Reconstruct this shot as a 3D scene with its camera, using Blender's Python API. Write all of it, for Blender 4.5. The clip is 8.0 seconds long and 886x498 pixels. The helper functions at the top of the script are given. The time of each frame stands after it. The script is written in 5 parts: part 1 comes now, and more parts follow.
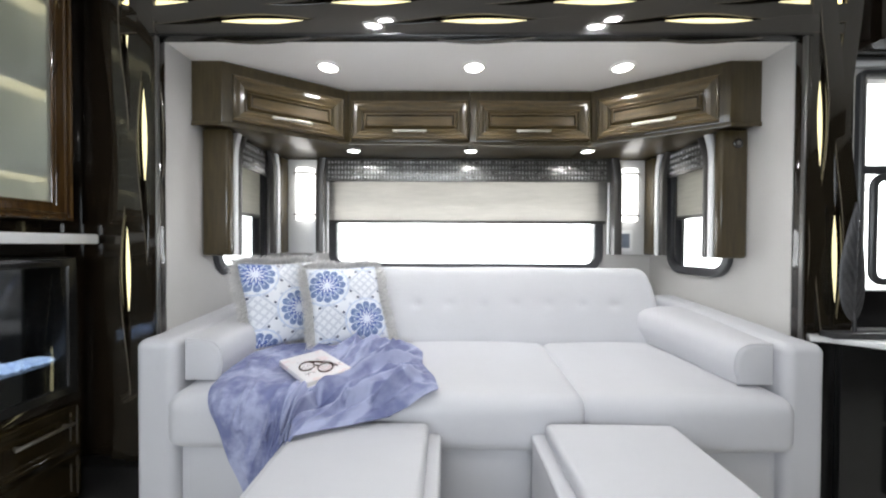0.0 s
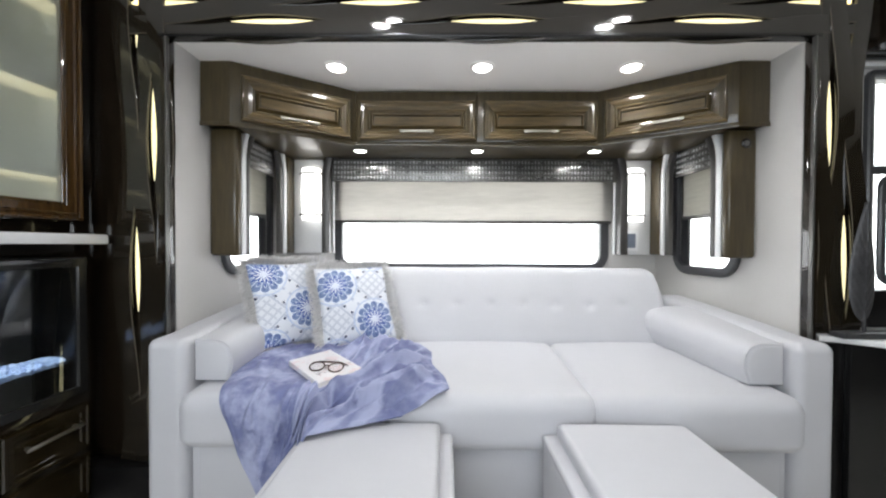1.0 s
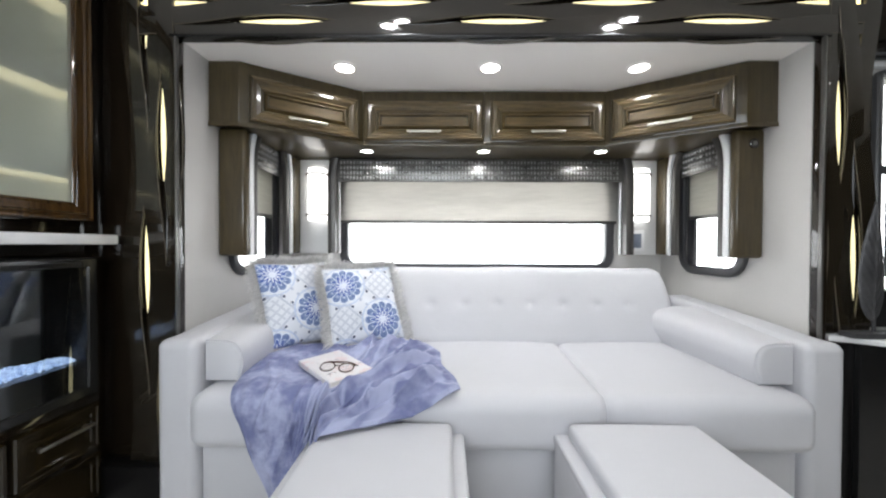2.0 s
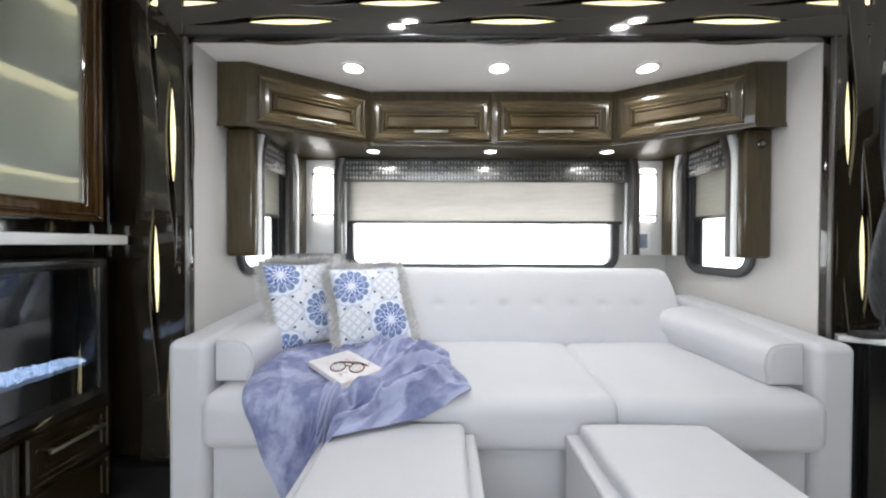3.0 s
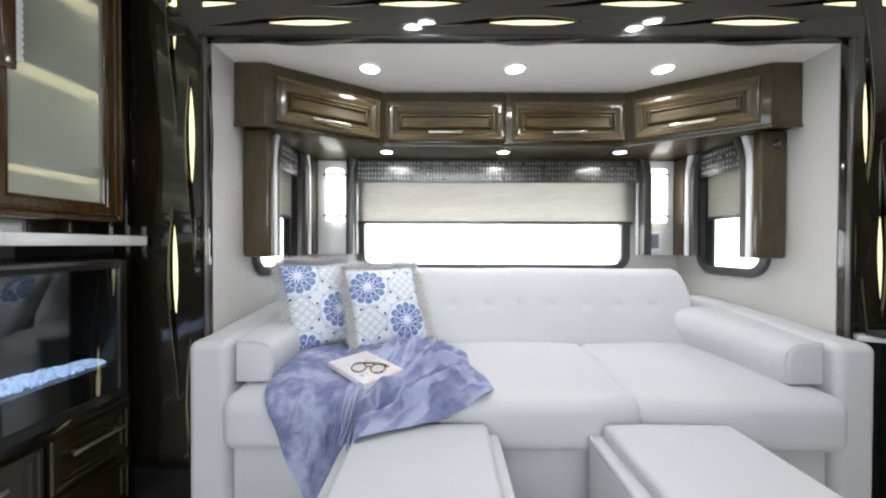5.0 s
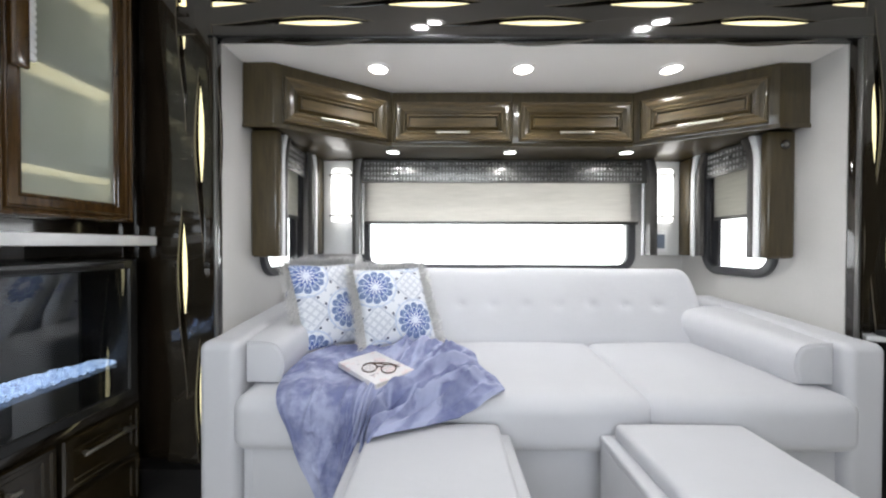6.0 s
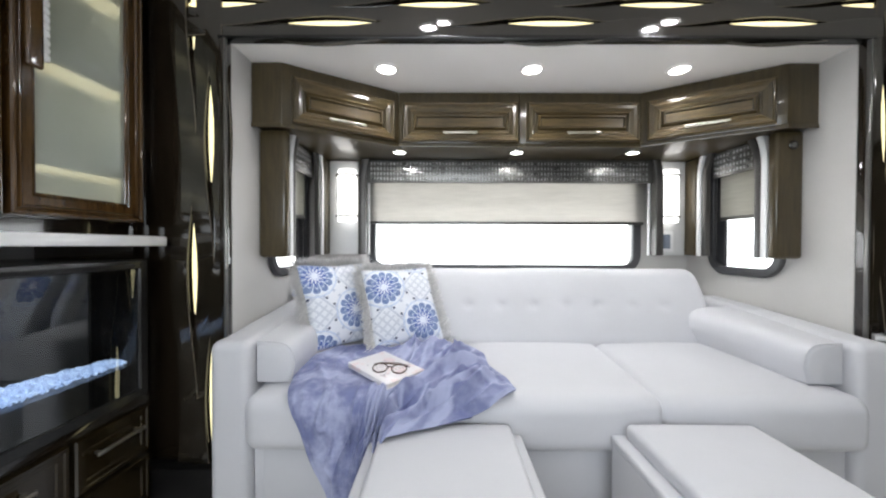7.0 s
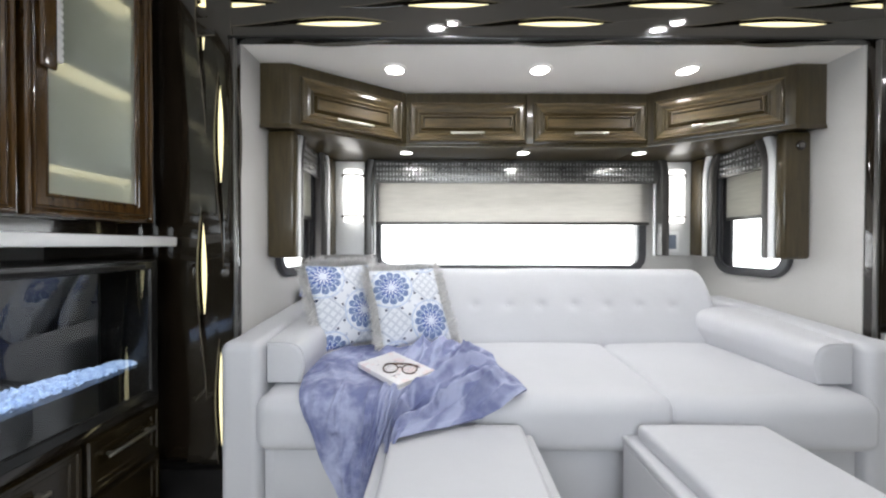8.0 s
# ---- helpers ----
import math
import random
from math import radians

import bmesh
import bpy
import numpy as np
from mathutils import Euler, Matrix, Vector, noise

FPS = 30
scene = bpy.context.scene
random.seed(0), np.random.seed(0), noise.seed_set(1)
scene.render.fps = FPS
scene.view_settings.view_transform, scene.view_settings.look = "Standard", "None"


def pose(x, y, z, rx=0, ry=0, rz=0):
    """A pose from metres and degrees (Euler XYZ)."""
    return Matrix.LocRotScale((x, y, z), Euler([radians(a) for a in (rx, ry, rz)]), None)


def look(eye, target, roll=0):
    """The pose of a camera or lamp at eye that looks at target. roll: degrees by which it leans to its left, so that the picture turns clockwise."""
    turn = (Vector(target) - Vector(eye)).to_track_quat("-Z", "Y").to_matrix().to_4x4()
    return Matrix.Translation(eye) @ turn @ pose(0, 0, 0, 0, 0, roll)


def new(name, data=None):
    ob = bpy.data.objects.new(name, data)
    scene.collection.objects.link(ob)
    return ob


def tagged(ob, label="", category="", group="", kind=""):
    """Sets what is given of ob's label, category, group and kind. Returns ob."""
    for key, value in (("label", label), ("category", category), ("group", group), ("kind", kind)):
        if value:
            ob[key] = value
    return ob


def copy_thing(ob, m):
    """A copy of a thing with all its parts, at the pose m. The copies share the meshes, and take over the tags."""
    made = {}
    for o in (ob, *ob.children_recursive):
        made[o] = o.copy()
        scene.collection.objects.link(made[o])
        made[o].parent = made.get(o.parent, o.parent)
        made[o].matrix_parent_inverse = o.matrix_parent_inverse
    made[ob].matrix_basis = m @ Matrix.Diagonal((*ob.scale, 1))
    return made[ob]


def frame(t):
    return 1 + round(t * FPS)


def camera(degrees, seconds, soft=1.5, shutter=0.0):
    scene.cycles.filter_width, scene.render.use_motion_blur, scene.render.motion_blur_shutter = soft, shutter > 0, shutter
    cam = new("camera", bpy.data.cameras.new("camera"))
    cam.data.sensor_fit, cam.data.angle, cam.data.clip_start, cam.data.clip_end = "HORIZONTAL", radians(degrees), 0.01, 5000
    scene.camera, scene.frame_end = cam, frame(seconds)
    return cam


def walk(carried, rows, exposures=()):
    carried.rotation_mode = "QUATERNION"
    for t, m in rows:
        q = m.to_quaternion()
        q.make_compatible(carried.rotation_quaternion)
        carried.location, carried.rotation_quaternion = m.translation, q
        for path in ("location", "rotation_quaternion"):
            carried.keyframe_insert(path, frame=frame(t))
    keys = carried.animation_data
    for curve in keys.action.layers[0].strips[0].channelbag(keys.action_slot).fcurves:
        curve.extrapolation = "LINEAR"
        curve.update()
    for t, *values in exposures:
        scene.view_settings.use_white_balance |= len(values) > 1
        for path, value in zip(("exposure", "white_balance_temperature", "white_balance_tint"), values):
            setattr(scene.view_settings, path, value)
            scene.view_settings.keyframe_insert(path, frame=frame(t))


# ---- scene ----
cam = camera(104.0, 8.0, soft=2.2)
METRES, EYE, TILT, LEAN, TURN = 0.304, 0.97, 0.0, 0.0, 0.55
ROWS = [
    (0.0, 0.0000, 0.0000, 0.0000, 0.000, -0.756, -0.29),
    (0.5, -0.0618, -0.0006, -0.0007, -0.022, -0.745, -0.28),
    (1.0, -0.1226, -0.0016, 0.0005, -0.033, -0.756, -0.28),
    (1.5, -0.1830, -0.0025, 0.0000, -0.044, -0.745, -0.26),
    (3.0, -0.3699, -0.0051, 0.0033, -0.122, -0.734, -0.24),
    (3.5, -0.4336, -0.0055, 0.0038, -0.167, -0.723, -0.23),
    (4.0, -0.4962, -0.0061, 0.0036, -0.200, -0.712, -0.23),
    (4.5, -0.5580, -0.0066, 0.0035, -0.222, -0.689, -0.20),
    (6.0, -0.7516, -0.0070, 0.0018, -0.356, -0.623, -0.17),
    (6.5, -0.8139, -0.0082, 0.0036, -0.378, -0.634, -0.19),
    (7.0, -0.8768, -0.0094, 0.0054, -0.400, -0.634, -0.18),
    (7.5, -0.9385, -0.0109, 0.0065, -0.422, -0.623, -0.16),
    (8.0, -0.9996, -0.0111, 0.0070, -0.445, -0.600, -0.15),
]
EXPOSURE = 0.11
walk(cam, [(t, pose(0, 0, EYE, TILT, LEAN, TURN) @ pose(METRES * x, METRES * y, METRES * z, 90 + pitch, roll, yaw)) for t, x, y, z, yaw, pitch, roll in ROWS],
     [(0.0, EXPOSURE), (8.0, EXPOSURE)])

# ---- world and light strengths ----
world = bpy.data.worlds.new("overcast_sky")
scene.world = world
world.use_nodes = True
wn = world.node_tree
sky = wn.nodes.new("ShaderNodeTexSky")
sky.sky_type, sky.sun_disc = "NISHITA", False
sky.sun_elevation, sky.sun_rotation = radians(40), radians(160)
wn.links.new(sky.outputs[0], wn.nodes["Background"].inputs[0])
wn.nodes["Background"].inputs[1].default_value = 0.08

DOWN_W, PUCK_W, ROOM_W, SCONCE_E, OUTSIDE_E, ROOM_FILL_W = 1.35, 1.5, 2.2, 3.4, 3.2, 36.0

# ---- materials ----
def nodes_of(name):
    m = bpy.data.materials.new(name)
    m.use_nodes = True
    return m, m.node_tree, m.node_tree.nodes["Principled BSDF"]


def sock(tree, a, value):
    if isinstance(value, (int, float)):
        a.default_value = value
    else:
        tree.links.new(value, a)


def calc(tree, op, a, b=0.0, c=0.0):
    n = tree.nodes.new("ShaderNodeMath")
    n.operation = op
    for i, v in enumerate((a, b, c)):
        sock(tree, n.inputs[i], v)
    return n.outputs[0]


def blend(tree, fac, a, b):
    n = tree.nodes.new("ShaderNodeMix")
    n.data_type = "RGBA"
    sock(tree, n.inputs[0], fac)
    for s, v in ((n.inputs[6], a), (n.inputs[7], b)):
        if isinstance(v, tuple):
            s.default_value = (*v, 1)
        else:
            tree.links.new(v, s)
    return n.outputs[2]


def coords(tree, scale=(1, 1, 1)):
    tc = tree.nodes.new("ShaderNodeTexCoord")
    mp = tree.nodes.new("ShaderNodeMapping")
    mp.inputs["Scale"].default_value = scale
    tree.links.new(tc.outputs["Object"], mp.inputs["Vector"])
    return mp.outputs[0]


def noise_tex(tree, vec, scale, detail=4, rough=0.55):
    n = tree.nodes.new("ShaderNodeTexNoise")
    n.inputs["Scale"].default_value, n.inputs["Detail"].default_value, n.inputs["Roughness"].default_value = scale, detail, rough
    tree.links.new(vec, n.inputs["Vector"])
    return n.outputs[0]


def bump(tree, bsdf, height, strength, distance):
    b = tree.nodes.new("ShaderNodeBump")
    b.inputs["Strength"].default_value, b.inputs["Distance"].default_value = strength, distance
    tree.links.new(height, b.inputs["Height"])
    tree.links.new(b.outputs[0], bsdf.inputs["Normal"])


def surface(name, low, high, rough=0.5, metal=0.0, scale=8, fine=120, stretch=(1, 1, 1), relief=0.2, depth=0.001, spread=0.08, coat=0.0, coat_rough=0.06):
    """A surface with a broad and a fine variation of colour, uneven gloss and fine relief."""
    m, t, b = nodes_of(name)
    v = coords(t, stretch)
    broad, grain = noise_tex(t, v, scale), noise_tex(t, v, fine, 3)
    mixed = calc(t, "MULTIPLY_ADD", broad, 0.6, calc(t, "MULTIPLY", grain, 0.4))
    ramp = t.nodes.new("ShaderNodeMapRange")
    ramp.inputs[1].default_value, ramp.inputs[2].default_value = 0.32, 0.68
    t.links.new(mixed, ramp.inputs[0])
    t.links.new(blend(t, ramp.outputs[0], low, high), b.inputs["Base Color"])
    t.links.new(calc(t, "MULTIPLY_ADD", broad, spread, max(rough - spread / 2, 0.01)), b.inputs["Roughness"])
    b.inputs["Metallic"].default_value = metal
    b.inputs["Coat Weight"].default_value, b.inputs["Coat Roughness"].default_value = coat, coat_rough
    if relief:
        bump(t, b, grain, relief, depth)
    return m


def glowing(name, colour, strength, base=(0.8, 0.8, 0.8)):
    m, t, b = nodes_of(name)
    b.inputs["Base Color"].default_value = (*base, 1)
    b.inputs["Emission Color"].default_value, b.inputs["Emission Strength"].default_value = (*colour, 1), strength
    b.inputs["Roughness"].default_value = 0.4
    return m


def wood_gloss(name, low, high, stretch, coat=0.55, rough=0.36, coat_rough=0.09):
    m = surface(name, low, high, rough, 0, 5, 60, stretch, 0.06, 0.0005, 0.08, coat, coat_rough)
    m.node_tree.nodes["Principled BSDF"].inputs["Specular IOR Level"].default_value = 0.3
    return m


WOOD_X = wood_gloss("walnut_grain_along_x", (0.030, 0.0205, 0.0078), (0.146, 0.100, 0.041), (1.4, 1.4, 15))
WOOD_Z = wood_gloss("walnut_grain_along_z", (0.028, 0.0205, 0.0085), (0.074, 0.054, 0.024), (14, 14, 1.2), 0.4)
CHERRY = wood_gloss("dark_cherry", (0.020, 0.0095, 0.003), (0.095, 0.049, 0.015), (14, 14, 1.2), 0.6, 0.22, 0.06)
EBONY = surface("ebony_lacquer", (0.007, 0.005, 0.003), (0.019, 0.013, 0.008), 0.11, 0, 4, 60, (10, 10, 1), 0.01, 0.0002, 0.05, 0.6)
BLACK = surface("black_enamel", (0.008, 0.008, 0.008), (0.014, 0.014, 0.014), 0.25, 0, 6, 200, (1, 1, 1), 0.05, 0.0003)
def make_leather():
    m = surface("white_leather", (0.545, 0.544, 0.568), (0.598, 0.596, 0.620), 0.54, 0, 3, 420, (1, 1, 1), 0.22, 0.0008, 0.12)
    t = m.node_tree
    b = t.nodes["Principled BSDF"]
    crease, grain = noise_tex(t, coords(t, (1, 1.6, 1)), 11, 4, 0.6), noise_tex(t, coords(t), 420, 3)
    bump(t, b, calc(t, "MULTIPLY_ADD", grain, 0.10, crease), 0.28, 0.006)
    return m


LEATHER = make_leather()
WALLPAPER = surface("cream_wall_panel", (0.510, 0.497, 0.476), (0.575, 0.560, 0.538), 0.6, 0, 3, 260, (1, 1, 1), 0.15, 0.0006)
HEADLINER = surface("white_headliner", (0.91, 0.875, 0.83), (0.95, 0.915, 0.87), 0.55, 0, 2, 200, (1, 1, 1), 0.08, 0.0004)
SILVER_PAPER = surface("silver_grasscloth", (0.60, 0.60, 0.59), (0.76, 0.76, 0.75), 0.42, 0.15, 6, 300, (1, 1, 0.25), 0.3, 0.0008)
LINER = surface("white_upholstered_edge", (0.70, 0.70, 0.70), (0.80, 0.80, 0.80), 0.5, 0, 5, 300)
PEWTER = surface("pewter_trim", (0.10, 0.098, 0.092), (0.20, 0.195, 0.185), 0.3, 0.7, 5, 200, (6, 6, 1), 0.1, 0.0004)
STUD = surface("polished_stud", (0.38, 0.38, 0.38), (0.50, 0.50, 0.49), 0.28, 0.75, 30, 200)
PEWTER_DARK = surface("dark_bronze_edge", (0.045, 0.042, 0.040), (0.085, 0.080, 0.075), 0.32, 0.3, 5, 200, (6, 6, 1), 0.1, 0.0004)
NICKEL = surface("brushed_nickel", (0.42, 0.39, 0.33), (0.56, 0.53, 0.46), 0.33, 1.0, 10, 300, (1, 12, 12), 0.08, 0.0002)
CHROME = surface("chrome", (0.62, 0.62, 0.62), (0.72, 0.72, 0.72), 0.12, 1.0, 10, 300)
GASKET = surface("dark_window_frame", (0.035, 0.035, 0.038), (0.065, 0.065, 0.070), 0.3, 0.0, 8, 200)
SATIN = surface("satin_black_lacquer", (0.004, 0.004, 0.004), (0.009, 0.008, 0.008), 0.3, 0, 5, 80, (1, 1, 1), 0.03, 0.0003, 0.1)
SATIN.node_tree.nodes["Principled BSDF"].inputs["Specular IOR Level"].default_value = 0.18
LATTICE = surface("umber_lacquer", (0.009, 0.0075, 0.005), (0.023, 0.018, 0.012), 0.10, 0, 3, 30, (3, 3, 3), 0.0, 0.0002, 0.04, 1.0, 0.05)
LATTICE.node_tree.nodes["Principled BSDF"].inputs["Coat IOR"].default_value = 1.55
# pale colour stands in for the light caught on the ribbons' bevelled edges
LATTICE_EDGE = surface("lacquer_edge_glint", (0.09, 0.075, 0.055), (0.16, 0.135, 0.10), 0.3, 0, 6, 60, (1, 1, 1), 0.05, 0.0003)
BRONZE = surface("dark_grey_bronze", (0.040, 0.040, 0.043), (0.085, 0.084, 0.088), 0.45, 0.3, 12, 140, (1, 1, 1), 0.2, 0.0006)
LINING = surface("pale_cabinet_lining", (0.70, 0.72, 0.68), (0.78, 0.80, 0.76), 0.5)
COUNTER = surface("white_solid_surface", (0.70, 0.70, 0.70), (0.80, 0.80, 0.80), 0.2, 0, 10, 300, (1, 1, 1), 0.02, 0.0002)
TILE = surface("pale_floor_tile", (0.56, 0.54, 0.50), (0.68, 0.66, 0.61), 0.25, 0, 2, 40)
LENS = glowing("lit_lens", (1.0, 0.97, 0.92), 9.0)
AMBER = glowing("amber_backlight", (1.0, 0.90, 0.55), 1.15, (0.7, 0.6, 0.3))
SHELF_LED = glowing("warm_shelf_led", (1.0, 0.86, 0.50), 0.95)
OPAL = glowing("lit_opal_glass", (1.0, 0.98, 0.95), SCONCE_E)
OUTDOOR = glowing("bright_outdoor_haze", (0.95, 0.98, 1.0), OUTSIDE_E)
def make_fringe():
    m, t, b = nodes_of("grey_fringe")
    geo = t.nodes.new("ShaderNodeNewGeometry")
    tone = calc(t, "MULTIPLY_ADD", geo.outputs["Random Per Island"], 0.75, calc(t, "MULTIPLY", noise_tex(t, coords(t), 40), 0.25))
    t.links.new(blend(t, tone, (0.46, 0.45, 0.44), (0.95, 0.94, 0.93)), b.inputs["Base Color"])
    b.inputs["Roughness"].default_value = 0.8
    return m


FRINGE = make_fringe()
PAPER = surface("book_paper", (0.70, 0.66, 0.58), (0.80, 0.77, 0.70), 0.7, 0, 20, 500, (1, 1, 30))
TORTOISE = surface("tortoiseshell", (0.015, 0.008, 0.005), (0.10, 0.04, 0.015), 0.15, 0, 60, 200)


def make_velvet():
    """Plush of mottled tone, with a sheen painted in as streaks along the folds."""
    m, t, b = nodes_of("periwinkle_plush")
    tc = t.nodes.new("ShaderNodeTexCoord")
    mp = t.nodes.new("ShaderNodeMapping")
    mp.inputs["Scale"].default_value = (1.0, 1.5, 1.0)
    t.links.new(tc.outputs["Object"], mp.inputs["Vector"])
    streak, crush, grain = noise_tex(t, mp.outputs[0], 7, 4, 0.5), noise_tex(t, coords(t), 34, 3), noise_tex(t, coords(t), 240, 2)
    # pale streaks fan out from the gathered tail, painting in the folds' sheen
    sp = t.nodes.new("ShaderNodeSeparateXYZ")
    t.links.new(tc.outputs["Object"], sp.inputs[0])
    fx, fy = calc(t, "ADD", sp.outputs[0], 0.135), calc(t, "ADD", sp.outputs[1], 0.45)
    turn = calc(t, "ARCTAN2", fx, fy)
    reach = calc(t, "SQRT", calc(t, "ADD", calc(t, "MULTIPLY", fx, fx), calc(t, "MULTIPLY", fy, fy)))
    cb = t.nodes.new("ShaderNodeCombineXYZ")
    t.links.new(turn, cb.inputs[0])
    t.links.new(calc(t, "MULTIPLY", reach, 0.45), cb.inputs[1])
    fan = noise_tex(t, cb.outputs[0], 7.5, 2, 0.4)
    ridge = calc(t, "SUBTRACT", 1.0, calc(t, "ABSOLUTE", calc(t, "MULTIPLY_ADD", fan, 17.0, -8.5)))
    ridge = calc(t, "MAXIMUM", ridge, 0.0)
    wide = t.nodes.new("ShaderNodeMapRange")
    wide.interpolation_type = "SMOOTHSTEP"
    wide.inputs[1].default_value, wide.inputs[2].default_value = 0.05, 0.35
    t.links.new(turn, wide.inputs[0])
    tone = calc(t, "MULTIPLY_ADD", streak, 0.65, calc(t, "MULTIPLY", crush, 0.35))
    # brushed: the mottled tone plus the painted sheen streaks
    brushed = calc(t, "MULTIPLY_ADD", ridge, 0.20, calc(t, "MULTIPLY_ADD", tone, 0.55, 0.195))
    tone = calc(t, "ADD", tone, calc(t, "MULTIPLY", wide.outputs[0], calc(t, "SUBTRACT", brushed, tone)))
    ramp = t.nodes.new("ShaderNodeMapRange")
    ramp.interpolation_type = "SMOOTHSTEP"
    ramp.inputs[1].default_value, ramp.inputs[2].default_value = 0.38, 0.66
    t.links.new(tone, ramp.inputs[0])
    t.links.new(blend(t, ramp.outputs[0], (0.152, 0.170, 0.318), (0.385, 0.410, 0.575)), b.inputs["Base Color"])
    b.inputs["Roughness"].default_value = 0.8
    b.inputs["Sheen Weight"].default_value, b.inputs["Sheen Roughness"].default_value = 0.35, 0.3
    b.inputs["Sheen Tint"].default_value = (0.82, 0.84, 1.0, 1)
    bump(t, b, grain, 0.3, 0.002)
    return m


VELVET = make_velvet()


def make_shade_cloth(name, front, through_, share):
    """Woven cloth that lets some daylight through; flat slubs run along it."""
    m, t, b = nodes_of(name)
    weave = noise_tex(t, coords(t, (1.0, 1.0, 22)), 9, 6, 0.7)
    slub = noise_tex(t, coords(t, (1.0, 1.0, 9)), 5, 3, 0.5)
    mixed = calc(t, "MULTIPLY_ADD", slub, 0.4, calc(t, "MULTIPLY", weave, 0.6))
    ramp = t.nodes.new("ShaderNodeMapRange")
    ramp.inputs[1].default_value, ramp.inputs[2].default_value = 0.33, 0.67
    t.links.new(mixed, ramp.inputs[0])
    t.links.new(blend(t, ramp.outputs[0], tuple(c * 0.78 for c in front), front), b.inputs["Base Color"])
    b.inputs["Roughness"].default_value = 0.9
    tr = t.nodes.new("ShaderNodeBsdfTranslucent")
    t.links.new(blend(t, ramp.outputs[0], tuple(c * 0.80 for c in through_), through_), tr.inputs[0])
    mix = t.nodes.new("ShaderNodeMixShader")
    mix.inputs[0].default_value = share
    t.links.new(b.outputs[0], mix.inputs[1])
    t.links.new(tr.outputs[0], mix.inputs[2])
    t.links.new(mix.outputs[0], t.nodes["Material Output"].inputs[0])
    bump(t, b, weave, 0.3, 0.001)
    return m


SHADE_CLOTH = make_shade_cloth("woven_shade_cloth", (0.50, 0.49, 0.46), (0.93, 0.90, 0.85), 0.50)
# the same cloth passing less light, standing in for dimmer daylight at the ends
SHADE_DIM = make_shade_cloth("dim_woven_shade_cloth", (0.50, 0.49, 0.43), (0.80, 0.78, 0.68), 0.22)


def make_glass(name, rough=0.0, tint=(1, 1, 1)):
    m, t, b = nodes_of(name)
    b.inputs["Base Color"].default_value = (*tint, 1)
    b.inputs["Transmission Weight"].default_value, b.inputs["Roughness"].default_value = 1.0, rough
    b.inputs["IOR"].default_value = 1.45
    return m


CLEAR = make_glass("clear_glass")
SMOKED = make_glass("smoked_glass", 0.0, (0.42, 0.44, 0.44))
SMOKED.node_tree.nodes["Principled BSDF"].inputs["IOR"].default_value = 1.75
def make_frosted():
    m = make_glass("seeded_frosted_glass", 0.20, (0.92, 0.96, 0.93))
    t = m.node_tree
    b = t.nodes["Principled BSDF"]
    tr, df = t.nodes.new("ShaderNodeBsdfTranslucent"), t.nodes.new("ShaderNodeBsdfDiffuse")
    tr.inputs[0].default_value = df.inputs[0].default_value = (0.74, 0.78, 0.72, 1)
    haze, mix = t.nodes.new("ShaderNodeMixShader"), t.nodes.new("ShaderNodeMixShader")
    haze.inputs[0].default_value = 0.4
    t.links.new(tr.outputs[0], haze.inputs[1])
    t.links.new(df.outputs[0], haze.inputs[2])
    mix.inputs[0].default_value = 0.4
    t.links.new(b.outputs[0], mix.inputs[1])
    t.links.new(haze.outputs[0], mix.inputs[2])
    t.links.new(mix.outputs[0], t.nodes["Material Output"].inputs[0])
    bump(t, b, noise_tex(t, coords(t), 60, 3), 0.4, 0.002)
    return m


FROSTED = make_frosted()


